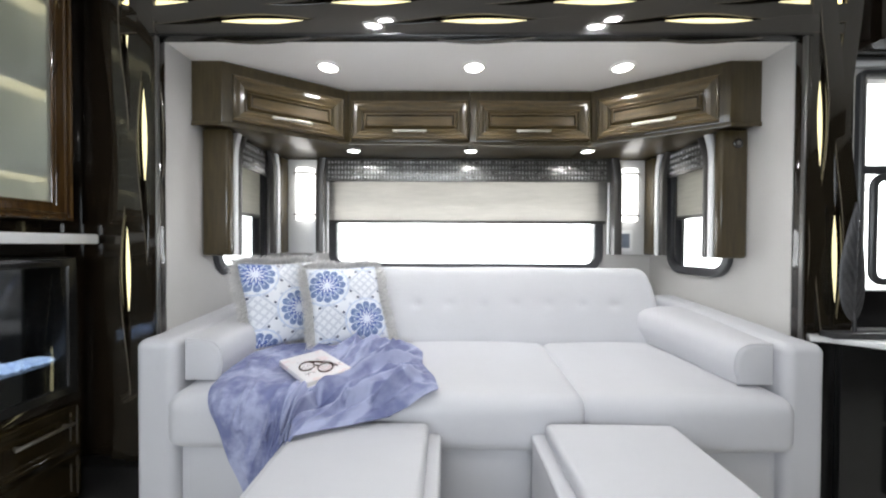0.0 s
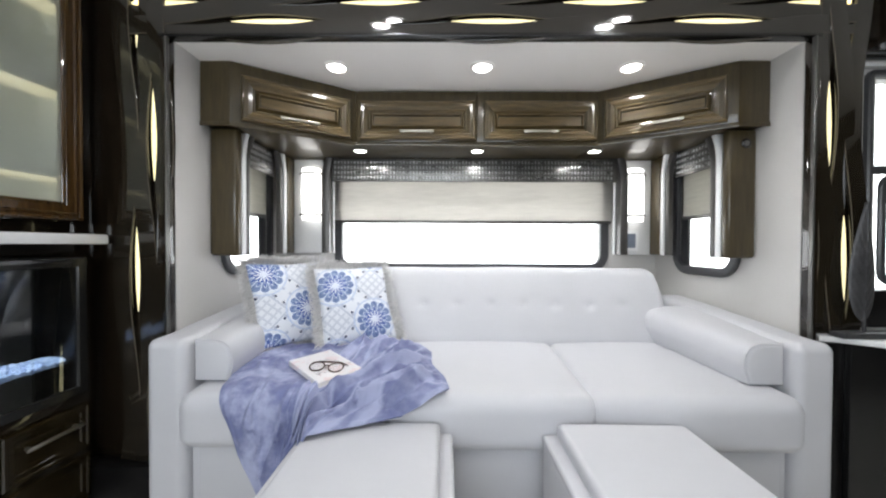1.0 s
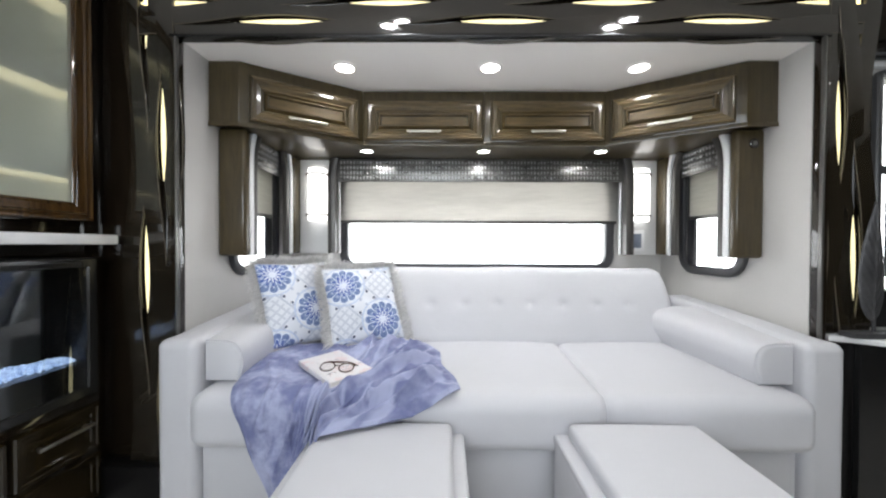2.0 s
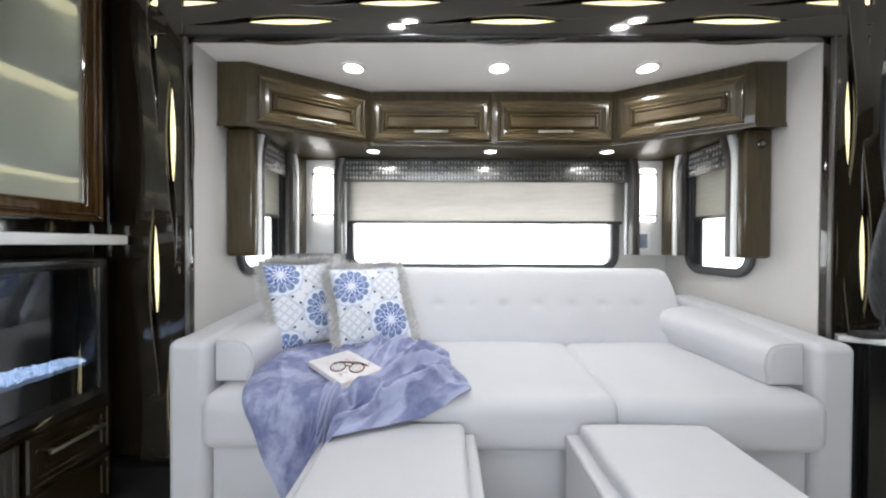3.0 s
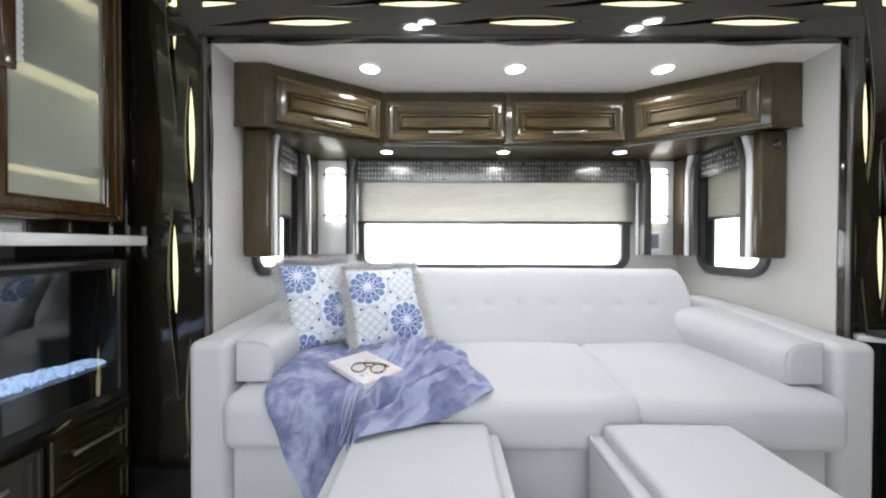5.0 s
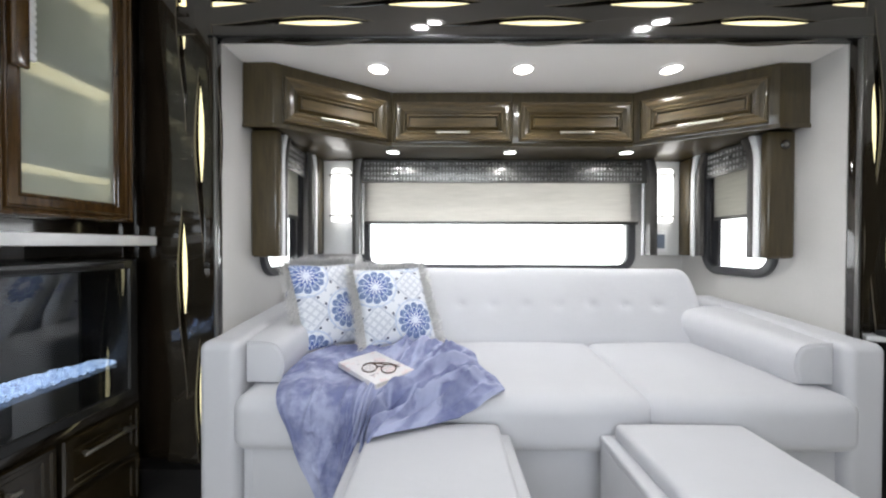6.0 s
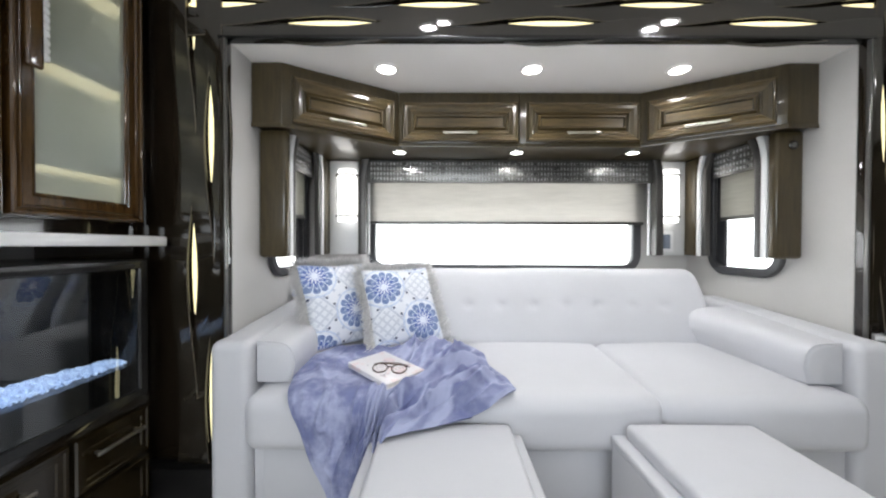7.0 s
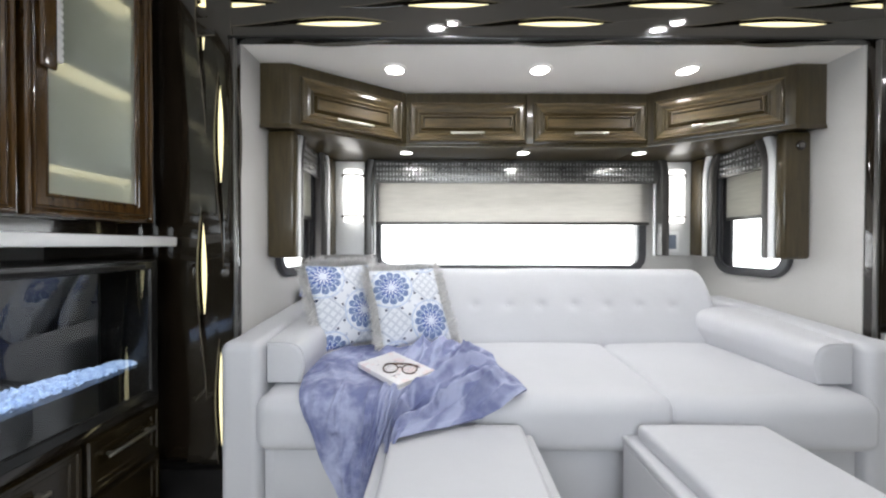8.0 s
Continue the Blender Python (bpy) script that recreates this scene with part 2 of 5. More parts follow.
def make_print(name, du0, dw0):
    """Cotton print: twelve-petalled blue flowers alternating with grey lattice tiles."""
    m, t, b = nodes_of(name)
    tc = t.nodes.new("ShaderNodeTexCoord")
    sp = t.nodes.new("ShaderNodeSeparateXYZ")
    t.links.new(tc.outputs["Object"], sp.inputs[0])
    u = calc(t, "DIVIDE", calc(t, "ADD", sp.outputs[0], du0), 0.165)
    w = calc(t, "DIVIDE", calc(t, "ADD", sp.outputs[2], dw0), 0.165)
    a = calc(t, "MULTIPLY", calc(t, "ADD", u, w), 0.5)
    c = calc(t, "MULTIPLY", calc(t, "SUBTRACT", u, w), 0.5)

    def local(shift):
        fa = calc(t, "SUBTRACT", calc(t, "FRACT", calc(t, "ADD", a, 0.5 + shift)), 0.5)
        fc = calc(t, "SUBTRACT", calc(t, "FRACT", calc(t, "ADD", c, 0.5 + shift)), 0.5)
        return fa, fc

    fa, fc = local(0.0)
    du, dv = calc(t, "ADD", fa, fc), calc(t, "SUBTRACT", fa, fc)
    r = calc(t, "SQRT", calc(t, "ADD", calc(t, "MULTIPLY", du, du), calc(t, "MULTIPLY", dv, dv)))
    th = calc(t, "ARCTAN2", dv, du)
    c12 = calc(t, "COSINE", calc(t, "MULTIPLY", th, 12.0))
    c12b = calc(t, "ABSOLUTE", calc(t, "COSINE", calc(t, "MULTIPLY", th, 6.0)))
    # lattice tiles
    ga, gc = local(0.5)
    big = calc(t, "MAXIMUM", calc(t, "ABSOLUTE", ga), calc(t, "ABSOLUTE", gc))
    mesh1 = calc(t, "ABSOLUTE", calc(t, "SINE", calc(t, "MULTIPLY", ga, 26.0)))
    mesh2 = calc(t, "ABSOLUTE", calc(t, "SINE", calc(t, "MULTIPLY", gc, 26.0)))
    grid = calc(t, "MULTIPLY", calc(t, "LESS_THAN", calc(t, "MINIMUM", mesh1, mesh2), 0.45), calc(t, "LESS_THAN", big, 0.2))
    ground = blend(t, grid, (0.73, 0.75, 0.79), (0.56, 0.585, 0.645))
    ring = calc(t, "COMPARE", big, 0.24, 0.018)
    ground = blend(t, ring, ground, (0.52, 0.55, 0.62))
    ground = blend(t, calc(t, "COMPARE", r, 0.56, 0.018), ground, (0.50, 0.58, 0.74))
    ground = blend(t, calc(t, "MULTIPLY", calc(t, "COMPARE", r, 0.60, 0.04), calc(t, "LESS_THAN", c12b, 0.35)), ground, (0.46, 0.50, 0.60))
    d1 = calc(t, "ABSOLUTE", calc(t, "SUBTRACT", calc(t, "ABSOLUTE", ga), 0.30))
    d2 = calc(t, "ABSOLUTE", calc(t, "SUBTRACT", calc(t, "ABSOLUTE", gc), 0.09))
    e1 = calc(t, "ABSOLUTE", calc(t, "SUBTRACT", calc(t, "ABSOLUTE", gc), 0.30))
    e2 = calc(t, "ABSOLUTE", calc(t, "SUBTRACT", calc(t, "ABSOLUTE", ga), 0.09))
    dots = calc(t, "LESS_THAN", calc(t, "MINIMUM", calc(t, "ADD", calc(t, "MULTIPLY", d1, d1), calc(t, "MULTIPLY", d2, d2)),
                                      calc(t, "ADD", calc(t, "MULTIPLY", e1, e1), calc(t, "MULTIPLY", e2, e2))), 0.0006)
    ground = blend(t, dots, ground, (0.02, 0.03, 0.08))
    # petals, from outside inwards
    outer = calc(t, "MULTIPLY_ADD", calc(t, "POWER", c12b, 0.6), 0.10, 0.385)
    flower = blend(t, calc(t, "LESS_THAN", r, calc(t, "ADD", outer, 0.03)), ground, (0.72, 0.78, 0.88))
    cell = t.nodes.new("ShaderNodeTexVoronoi")
    cell.inputs["Scale"].default_value = 140
    t.links.new(tc.outputs["Object"], cell.inputs["Vector"])
    petal = blend(t, calc(t, "LESS_THAN", cell.outputs["Distance"], 0.42), (0.17, 0.24, 0.43), (0.08, 0.125, 0.30))
    flower = blend(t, calc(t, "LESS_THAN", r, outer), flower, petal)
    split = calc(t, "MULTIPLY", calc(t, "LESS_THAN", c12b, 0.20), calc(t, "LESS_THAN", r, outer))
    flower = blend(t, split, flower, (0.66, 0.73, 0.86))
    inner = calc(t, "MULTIPLY_ADD", c12, 0.070, 0.265)
    flower = blend(t, calc(t, "LESS_THAN", r, calc(t, "ADD", inner, 0.03)), flower, (0.62, 0.70, 0.86))
    flower = blend(t, calc(t, "LESS_THAN", r, inner), flower, (0.055, 0.105, 0.36))
    core = calc(t, "MULTIPLY_ADD", c12, 0.075, 0.150)
    flower = blend(t, calc(t, "LESS_THAN", r, core), flower, (0.74, 0.77, 0.84))
    v = coords(t)
    weave = noise_tex(t, v, 350, 2)
    t.links.new(blend(t, calc(t, "MULTIPLY", noise_tex(t, v, 25), 0.12), flower, (0.62, 0.66, 0.76)), b.inputs["Base Color"])
    b.inputs["Roughness"].default_value = 0.85
    bump(t, b, weave, 0.3, 0.0008)
    return m


PRINTS = [make_print("blue_medallion_print", 0.088, -0.262), make_print("blue_medallion_print_shifted", -0.042, -0.152)]


def make_crystal():
    m, t, b = nodes_of("lit_crystal_chips")
    info = t.nodes.new("ShaderNodeNewGeometry")
    t.links.new(blend(t, info.outputs["Random Per Island"], (0.25, 0.50, 1.0), (0.75, 0.88, 1.0)), b.inputs["Emission Color"])
    t.links.new(calc(t, "MULTIPLY_ADD", info.outputs["Random Per Island"], 1.1, 0.25), b.inputs["Emission Strength"])
    b.inputs["Base Color"].default_value, b.inputs["Roughness"].default_value = (0.7, 0.8, 1.0, 1), 0.1
    return m


CRYSTAL = make_crystal()


def make_cover():
    m, t, b = nodes_of("book_cover_print")
    v = coords(t)
    n = noise_tex(t, v, 22, 3)
    base = blend(t, calc(t, "GREATER_THAN", n, 0.60), (0.79, 0.76, 0.76), (0.78, 0.66, 0.65))
    base = blend(t, calc(t, "GREATER_THAN", noise_tex(t, v, 40, 2), 0.68), base, (0.35, 0.33, 0.36))
    t.links.new(base, b.inputs["Base Color"])
    b.inputs["Roughness"].default_value = 0.3
    return m


COVER = make_cover()

# ---- mesh helpers ----
ORIGIN = {}


def finish(name, bm, material, angle=38):
    me = bpy.data.meshes.new(name)
    bmesh.ops.recalc_face_normals(bm, faces=bm.faces)
    bm.to_mesh(me)
    bm.free()
    me.materials.append(material)
    me.polygons.foreach_set("use_smooth", [True] * len(me.polygons))
    me.set_sharp_from_angle(angle=radians(angle))
    return me


def thing(name, at, label, category, group="", kind=""):
    ob = new(name)
    ob.location = at
    ob.empty_display_size = 0.05
    ORIGIN[ob] = Vector(at)
    return tagged(ob, label, category, group, kind)


def part(name, bm, material, parent, label="", angle=38):
    """Links a bmesh, given in world places, as one mesh under a thing or a part."""
    bm.transform(Matrix.Translation(-ORIGIN[parent]))
    ob = new(name, finish(name, bm, material, angle))
    ob.parent = parent
    ORIGIN[ob] = ORIGIN[parent]
    return tagged(ob, label)


def solo(name, bm, material, label, category, group="", kind="", at=None, angle=38):
    """A thing of one mesh; its origin lies under its middle unless given."""
    if at is None:
        co = [v.co for v in bm.verts]
        at = ((min(c.x for c in co) + max(c.x for c in co)) / 2, (min(c.y for c in co) + max(c.y for c in co)) / 2, min(c.z for c in co))
    bm.transform(Matrix.Translation(-Vector(at)))
    ob = new(name, finish(name, bm, material, angle))
    ob.location = at
    ORIGIN[ob] = Vector(at)
    return tagged(ob, label, category, group, kind)


def box(x0, x1, y0, y1, z0, z1, bevel=0.0, bm=None, segments=2):
    one = bmesh.new()
    bmesh.ops.create_cube(one, size=1)
    for v in one.verts:
        v.co = ((x0 + x1) / 2 + v.co.x * (x1 - x0), (y0 + y1) / 2 + v.co.y * (y1 - y0), (z0 + z1) / 2 + v.co.z * (z1 - z0))
    if bevel:
        bmesh.ops.bevel(one, geom=one.edges[:], offset=bevel, segments=segments, affect="EDGES", profile=0.5)
    return join(bm, one)


def join(bm, one):
    if bm is None:
        return one
    me = bpy.data.meshes.new("scratch")
    one.to_mesh(me)
    one.free()
    bm.from_mesh(me)
    bpy.data.meshes.remove(me)
    return bm


def prism(points, z0, z1, bevel=0.0):
    bm = bmesh.new()
    low = [bm.verts.new((x, y, z0)) for x, y in points]
    high = [bm.verts.new((x, y, z1)) for x, y in points]
    n = len(points)
    bm.faces.new(low[::-1]), bm.faces.new(high)
    for i in range(n):
        bm.faces.new((low[i], low[(i + 1) % n], high[(i + 1) % n], high[i]))
    bmesh.ops.recalc_face_normals(bm, faces=bm.faces)
    if bevel:
        bmesh.ops.bevel(bm, geom=bm.edges[:], offset=bevel, segments=2, affect="EDGES", profile=0.5)
    return bm


def rounded(half, r, cells=(8, 8, 4), warp=None, k=4):
    """A soft box round the origin with edges rounded by r; warp moves each point."""
    axes = []
    for h, m in zip(half, cells):
        inner = [-(h - r) + 2 * (h - r) * i / m for i in range(m + 1)]
        outer = [h - r + r * math.tan(radians(45 * i / k)) for i in range(1, k + 1)]
        axes.append([-o for o in outer[::-1]] + inner + outer)
    bm, seen = bmesh.new(), {}

    def vert(p):
        key = tuple(round(c, 6) for c in p)
        if key not in seen:
            q = Vector([max(-(h - r), min(h - r, c)) for c, h in zip(p, half)])
            d = Vector(p) - q
            co = q + d.normalized() * r if d.length > 1e-9 else Vector(p)
            seen[key] = bm.verts.new(warp(co) if warp else co)
        return seen[key]

    for axis in range(3):
        i, j = [(1, 2), (0, 2), (0, 1)][axis]
        for side in (-1, 1):
            for a in range(len(axes[i]) - 1):
                for b in range(len(axes[j]) - 1):
                    quad = []
                    for da, db in ((0, 0), (1, 0), (1, 1), (0, 1)):
                        p = [0, 0, 0]
                        p[axis], p[i], p[j] = side * half[axis], axes[i][a + da], axes[j][b + db]
                        quad.append(vert(p))
                    bm.faces.new(quad)
    bmesh.ops.recalc_face_normals(bm, faces=bm.faces)
    return bm


def moved(bm, m):
    bm.transform(m)
    return bm


def lathe(profile, segments=32):
    """Turns (radius, z) points about z."""
    bm = bmesh.new()
    rings = [[bm.verts.new((r * math.cos(2 * math.pi * i / segments), r * math.sin(2 * math.pi * i / segments), z)) for i in range(segments)] for r, z in profile]
    for a, b in zip(rings, rings[1:]):
        for i in range(segments):
            bm.faces.new((a[i], a[(i + 1) % segments], b[(i + 1) % segments], b[i]))
    bm.faces.new(rings[0]), bm.faces.new(rings[-1])
    return bm


def tube(points, r, segments=8, bm=None):
    one = bmesh.new()
    pts = [Vector(p) for p in points]
    rings = []
    for i, p in enumerate(pts):
        d = (pts[min(i + 1, len(pts) - 1)] - pts[max(i - 1, 0)]).normalized()
        side = d.orthogonal().normalized() if abs(d.z) > 0.95 else d.cross(Vector((0, 0, 1))).normalized()
        up = side.cross(d)
        rings.append([one.verts.new(p + r * (math.cos(2 * math.pi * k / segments) * side + math.sin(2 * math.pi * k / segments) * up)) for k in range(segments)])
    for a, b in zip(rings, rings[1:]):
        for k in range(segments):
            one.faces.new((a[k], a[(k + 1) % segments], b[(k + 1) % segments], b[k]))
    one.faces.new(rings[0][::-1]), one.faces.new(rings[-1])
    return join(bm, one)


def stepped_panel(w, h, profile, inner=None):
    """A moulded panel in the x-z plane facing -y: loops of (inset, height); open in the middle when inner is False."""
    bm = bmesh.new()
    loops = []
    for inset, d in profile:
        x, z = w / 2 - inset, h / 2 - inset
        loops.append([bm.verts.new(p) for p in ((-x, -d, -z), (x, -d, -z), (x, -d, z), (-x, -d, z))])
    for a, b in zip(loops, loops[1:]):
        for i in range(4):
            bm.faces.new((a[i], a[(i + 1) % 4], b[(i + 1) % 4], b[i]))
    if inner is not False:
        bm.faces.new(loops[-1])
        bm.faces.new(loops[0][::-1])
    else:
        for i in range(4):
            bm.faces.new((loops[-1][i], loops[-1][(i + 1) % 4], loops[0][(i + 1) % 4], loops[0][i]))
    return bm


def ring_frame(w, h, band, depth, r, place, segments=8):
    """A frame with rounded corners: w by h outside, band wide, facing -y, moved to place."""
    def outline(hw, hh, rad):
        pts = []
        for cx, cz, a0 in ((hw - rad, hh - rad, 0), (-hw + rad, hh - rad, 90), (-hw + rad, -hh + rad, 180), (hw - rad, -hh + rad, 270)):
            for i in range(segments + 1):
                a = radians(a0 + 90 * i / segments)
                pts.append((cx + rad * math.cos(a), cz + rad * math.sin(a)))
        return pts
    bm = bmesh.new()
    bev = min(0.006, band / 4)
    loops = []
    for inset, d in ((0, 0), (0, depth - bev), (bev, depth), (band - bev, depth), (band, depth - bev), (band, 0)):
        loops.append([bm.verts.new((x, -d, z)) for x, z in outline(w / 2 - inset, h / 2 - inset, max(r - inset, 0.004))])
    n = len(loops[0])
    for a, b in zip(loops, loops[1:] + loops[:1]):
        for i in range(n):
            bm.faces.new((a[i], a[(i + 1) % n], b[(i + 1) % n], b[i]))
    return moved(bm, place)


def ribbon(length, width, wave, turn_wave, thick=0.012, steps=150):
    """A bowed strip along x: wave(s) is its sideways place (z), turn_wave(s) how far it stands proud (-y)."""
    bm = bmesh.new()
    section = [(-0.5, 0.0), (-0.5, 0.72), (-0.475, 0.93), (-0.25, 0.985), (0.0, 1.0), (0.25, 0.985), (0.475, 0.93), (0.5, 0.72), (0.5, 0.0)]
    rings = []
    for i in range(steps + 1):
        s = length * i / steps
        rings.append([bm.verts.new((s, -turn_wave(s) - thick * b, wave(s) + width * a)) for a, b in section])
    m = len(section)
    for a, b in zip(rings, rings[1:]):
        for k in range(m):
            bm.faces.new((a[k], a[(k + 1) % m], b[(k + 1) % m], b[k]))
    bm.faces.new(rings[0]), bm.faces.new(rings[-1][::-1])
    return bm


def disc_lamp(name, parent, at, size, watts, colour, spread=160):
    data = bpy.data.lights.new(name, "AREA")
    data.shape, data.size, data.energy, data.color, data.spread = "DISK", size, watts, colour, radians(spread)
    ob = new(name, data)
    ob.parent = parent
    ob.location = Vector(at) - ORIGIN[parent]
    return ob

# ---- structure ----
XL, XR, YF, YB, ZC = -1.085, 1.315, 1.335, 2.25, 1.745   # slide-out: side walls, face, back wall, ceiling
XC = (XL + XR) / 2
ROOM_L, ROOM_R, ROOM_Y, ROOM_Z = -1.78, 3.4, -1.5, 1.975

solo("floor", box(ROOM_L - 0.1, ROOM_R + 0.1, ROOM_Y - 0.1, YB + 0.1, -0.08, 0), TILE, "pale polished tile floor of the motorhome", "floor", kind="structure")
solo("ceiling", box(ROOM_L - 0.1, ROOM_R + 0.1, ROOM_Y - 0.1, YF + 0.02, ROOM_Z, ROOM_Z + 0.08), HEADLINER, "white padded main ceiling", "ceiling", kind="structure")
solo("slide_ceiling", box(XL, XR, YF + 0.001, YB, ZC, ZC + 0.06), HEADLINER, "smooth white ceiling of the slide-out", "ceiling", kind="structure")


def wall_with_hole(name, along, fixed0, fixed1, a0, a1, z0, z1, hole, label, material=WALLPAPER):
    """A wall along 'x' or 'y' with one rectangular opening (a0, a1, z0, z1)."""
    bm = None
    h0, h1, g0, g1 = hole
    for p0, p1, q0, q1 in ((a0, h0, z0, z1), (h1, a1, z0, z1), (h0, h1, z0, g0), (h0, h1, g1, z1)):
        bm = box(p0, p1, fixed0, fixed1, q0, q1, bm=bm) if along == "x" else box(fixed0, fixed1, p0, p1, q0, q1, bm=bm)
    return solo(name, bm, material, label, "wall", kind="structure")


WIN = (-0.7125, 0.9565, 0.845, 1.42)
SIDE = (1.635, 2.01, 0.855, 1.42)
wall_with_hole("wall_back", "x", YB, YB + 0.05, XL - 0.05, XR + 0.05, 0, ZC + 0.06, WIN, "cream wall panel behind the sofa with a long window")
wall_with_hole("wall_left", "y", XL - 0.05, XL, 1.332, YB, 0, ZC + 0.06, SIDE, "cream end wall of the slide-out with a small window")
wall_with_hole("wall_right", "y", XR, XR + 0.05, 1.332, YB, 0, ZC + 0.06, SIDE, "cream end wall of the slide-out with a small window")
# unseen wall: dark for darker reflections, with an opening added for the fill lamp
wall_with_hole("wall_opposite", "x", ROOM_Y - 0.05, ROOM_Y, ROOM_L, ROOM_R, 0, ROOM_Z, (-1.65, 0.45, 0.85, 1.6), "unseen dark walnut wall opposite the sofa with an added window opening", WOOD_Z)
solo("wall_left_end", box(ROOM_L - 0.05, ROOM_L, ROOM_Y, YF, 0, ROOM_Z), WALLPAPER, "cream end wall of the room", "wall", kind="structure")
# unseen closing wall, made dark to keep reflections in the left unit low
solo("wall_right_end", box(ROOM_R, ROOM_R + 0.05, ROOM_Y, 1.5, 0, ROOM_Z), WOOD_Z, "unseen dark wall added to close the right end of the room", "wall", kind="structure")
wall_with_hole("wall_beside", "x", 1.45, 1.50, XR + 0.05, ROOM_R, 0, ROOM_Z, (1.73, 2.6, 0.79, 1.66), "cream wall beside the slide-out with a framed window")
solo("wall_header", box(ROOM_L, XR + 0.3, YF + 0.001, YF + 0.025, ZC + 0.012, ROOM_Z), EBONY, "dark lacquered header above the slide-out", "wall", kind="structure")
solo("wall_left_front", box(ROOM_L, XL - 0.03, YF + 0.001, YF + 0.03, 0, ZC + 0.010), EBONY, "dark lacquered wall beside the slide-out", "wall", kind="structure")

# daylight beyond the glass
def outdoor():
    bm = bmesh.new()
    pts = [(-5, 1.62), (-5, 5), (-4, 7), (4.5, 7), (5.5, 5), (5.5, 1.62)]
    low = [bm.verts.new((x, y, -0.085)) for x, y in pts]
    high = [bm.verts.new((x, y, 5)) for x, y in pts]
    for i in range(len(pts) - 1):
        bm.faces.new((low[i], low[i + 1], high[i + 1], high[i]))
    return bm


solo("backdrop", outdoor(), OUTDOOR, "plain bright white haze outside the windows", "backdrop", kind="structure")
solo("ground", box(-300, 300, -300, 300, -0.2, -0.085), surface("pale_concrete", (0.45, 0.45, 0.44), (0.58, 0.58, 0.56), 0.8, 0, 0.5, 20), "pale concrete ground outside", "ground", kind="structure")


def window(name, w, h, place, label, rim=0.05, r=0.07, bar=None):
    t = thing(name, place.translation, label, "window", kind="structure")
    part("window_frame", ring_frame(w, h, rim, 0.022, r, place), GASKET, t)
    part("pane", moved(box(-w / 2 + rim * 0.6, w / 2 - rim * 0.6, 0.012, 0.016, -h / 2 + rim * 0.6, h / 2 - rim * 0.6), place), CLEAR, t).visible_shadow = False
    if bar is not None:
        part("mullion", moved(box(-w / 2 + rim, w / 2 - rim, -0.016, 0.012, bar - 0.016, bar + 0.016, 0.004), place), GASKET, t)
    return t


window("window_1", 1.766, 0.68, pose(0.122, YB - 0.001, 1.135), "long window with a rounded dark frame behind the sofa", 0.052, 0.115)
window("window_2", 0.455, 0.66, pose(XL + 0.001, 1.822, 1.145, 0, 0, 90), "small end window with a rounded dark frame", 0.045, 0.11)
window("window_3", 0.455, 0.66, pose(XR - 0.001, 1.822, 1.145, 0, 0, -90), "small end window with a rounded dark frame", 0.045, 0.11)
for name, x0, x1 in (("window_2", XL - 0.022, XL - 0.004), ("window_3", XR + 0.004, XR + 0.022)):
    bm = box(x0, x1, 1.952, 2.012, 0.85, 1.425, 0.003)
    part("sash", bm, GASKET, bpy.data.objects[name], "dark sliding sash edge")
window("window_4", 0.99, 0.93, pose(2.175, 1.449, 1.225), "tall black-framed window with two panes", 0.022, 0.03, 0.06)
part("inner_frame", ring_frame(0.86, 0.46, 0.03, 0.014, 0.06, pose(2.17, 1.447, 1.04)), GASKET, bpy.data.objects["window_4"])
solo("trim_window", box(1.60, 3.3, 1.425, 1.449, 1.70, 1.72, 0.003), LINER, "pale trim strip above the window", "trim", kind="structure")

# an unseen window is added across the room; its lamp brightens what faces it
fill_lamp = bpy.data.lights.new("daylight_fill", "AREA")
fill_lamp.shape, fill_lamp.size, fill_lamp.size_y, fill_lamp.energy, fill_lamp.color = "RECTANGLE", 2.0, 0.7, ROOM_FILL_W, (0.87, 0.935, 1.0)
opening = new("daylight_fill", fill_lamp)
opening.matrix_world = look((-0.60, ROOM_Y - 0.02, 1.225), (-0.60, 1, 1.225))

# ---- woven lit lattices round the opening ----
def lens_panel(s0, s1, at, lit, mid, half):
    """A slim lens-shaped lit panel between s0 and s1."""
    bm = bmesh.new()
    rows = []
    for i in range(21):
        s = s0 + (s1 - s0) * i / 20
        h = half * max(0.03, 1 - ((s - at) / (lit / 2)) ** 2)
        rows.append([bm.verts.new((s, y, mid + d * h)) for d, y in ((-1, -0.0125), (-1, -0.016), (1, -0.016), (1, -0.0125))])
    for a, b in zip(rows, rows[1:]):
        for k in range(4):
            bm.faces.new((a[k], a[(k + 1) % 4], b[(k + 1) % 4], b[k]))
    bm.faces.new(rows[0]), bm.faces.new(rows[-1][::-1])
    return bm


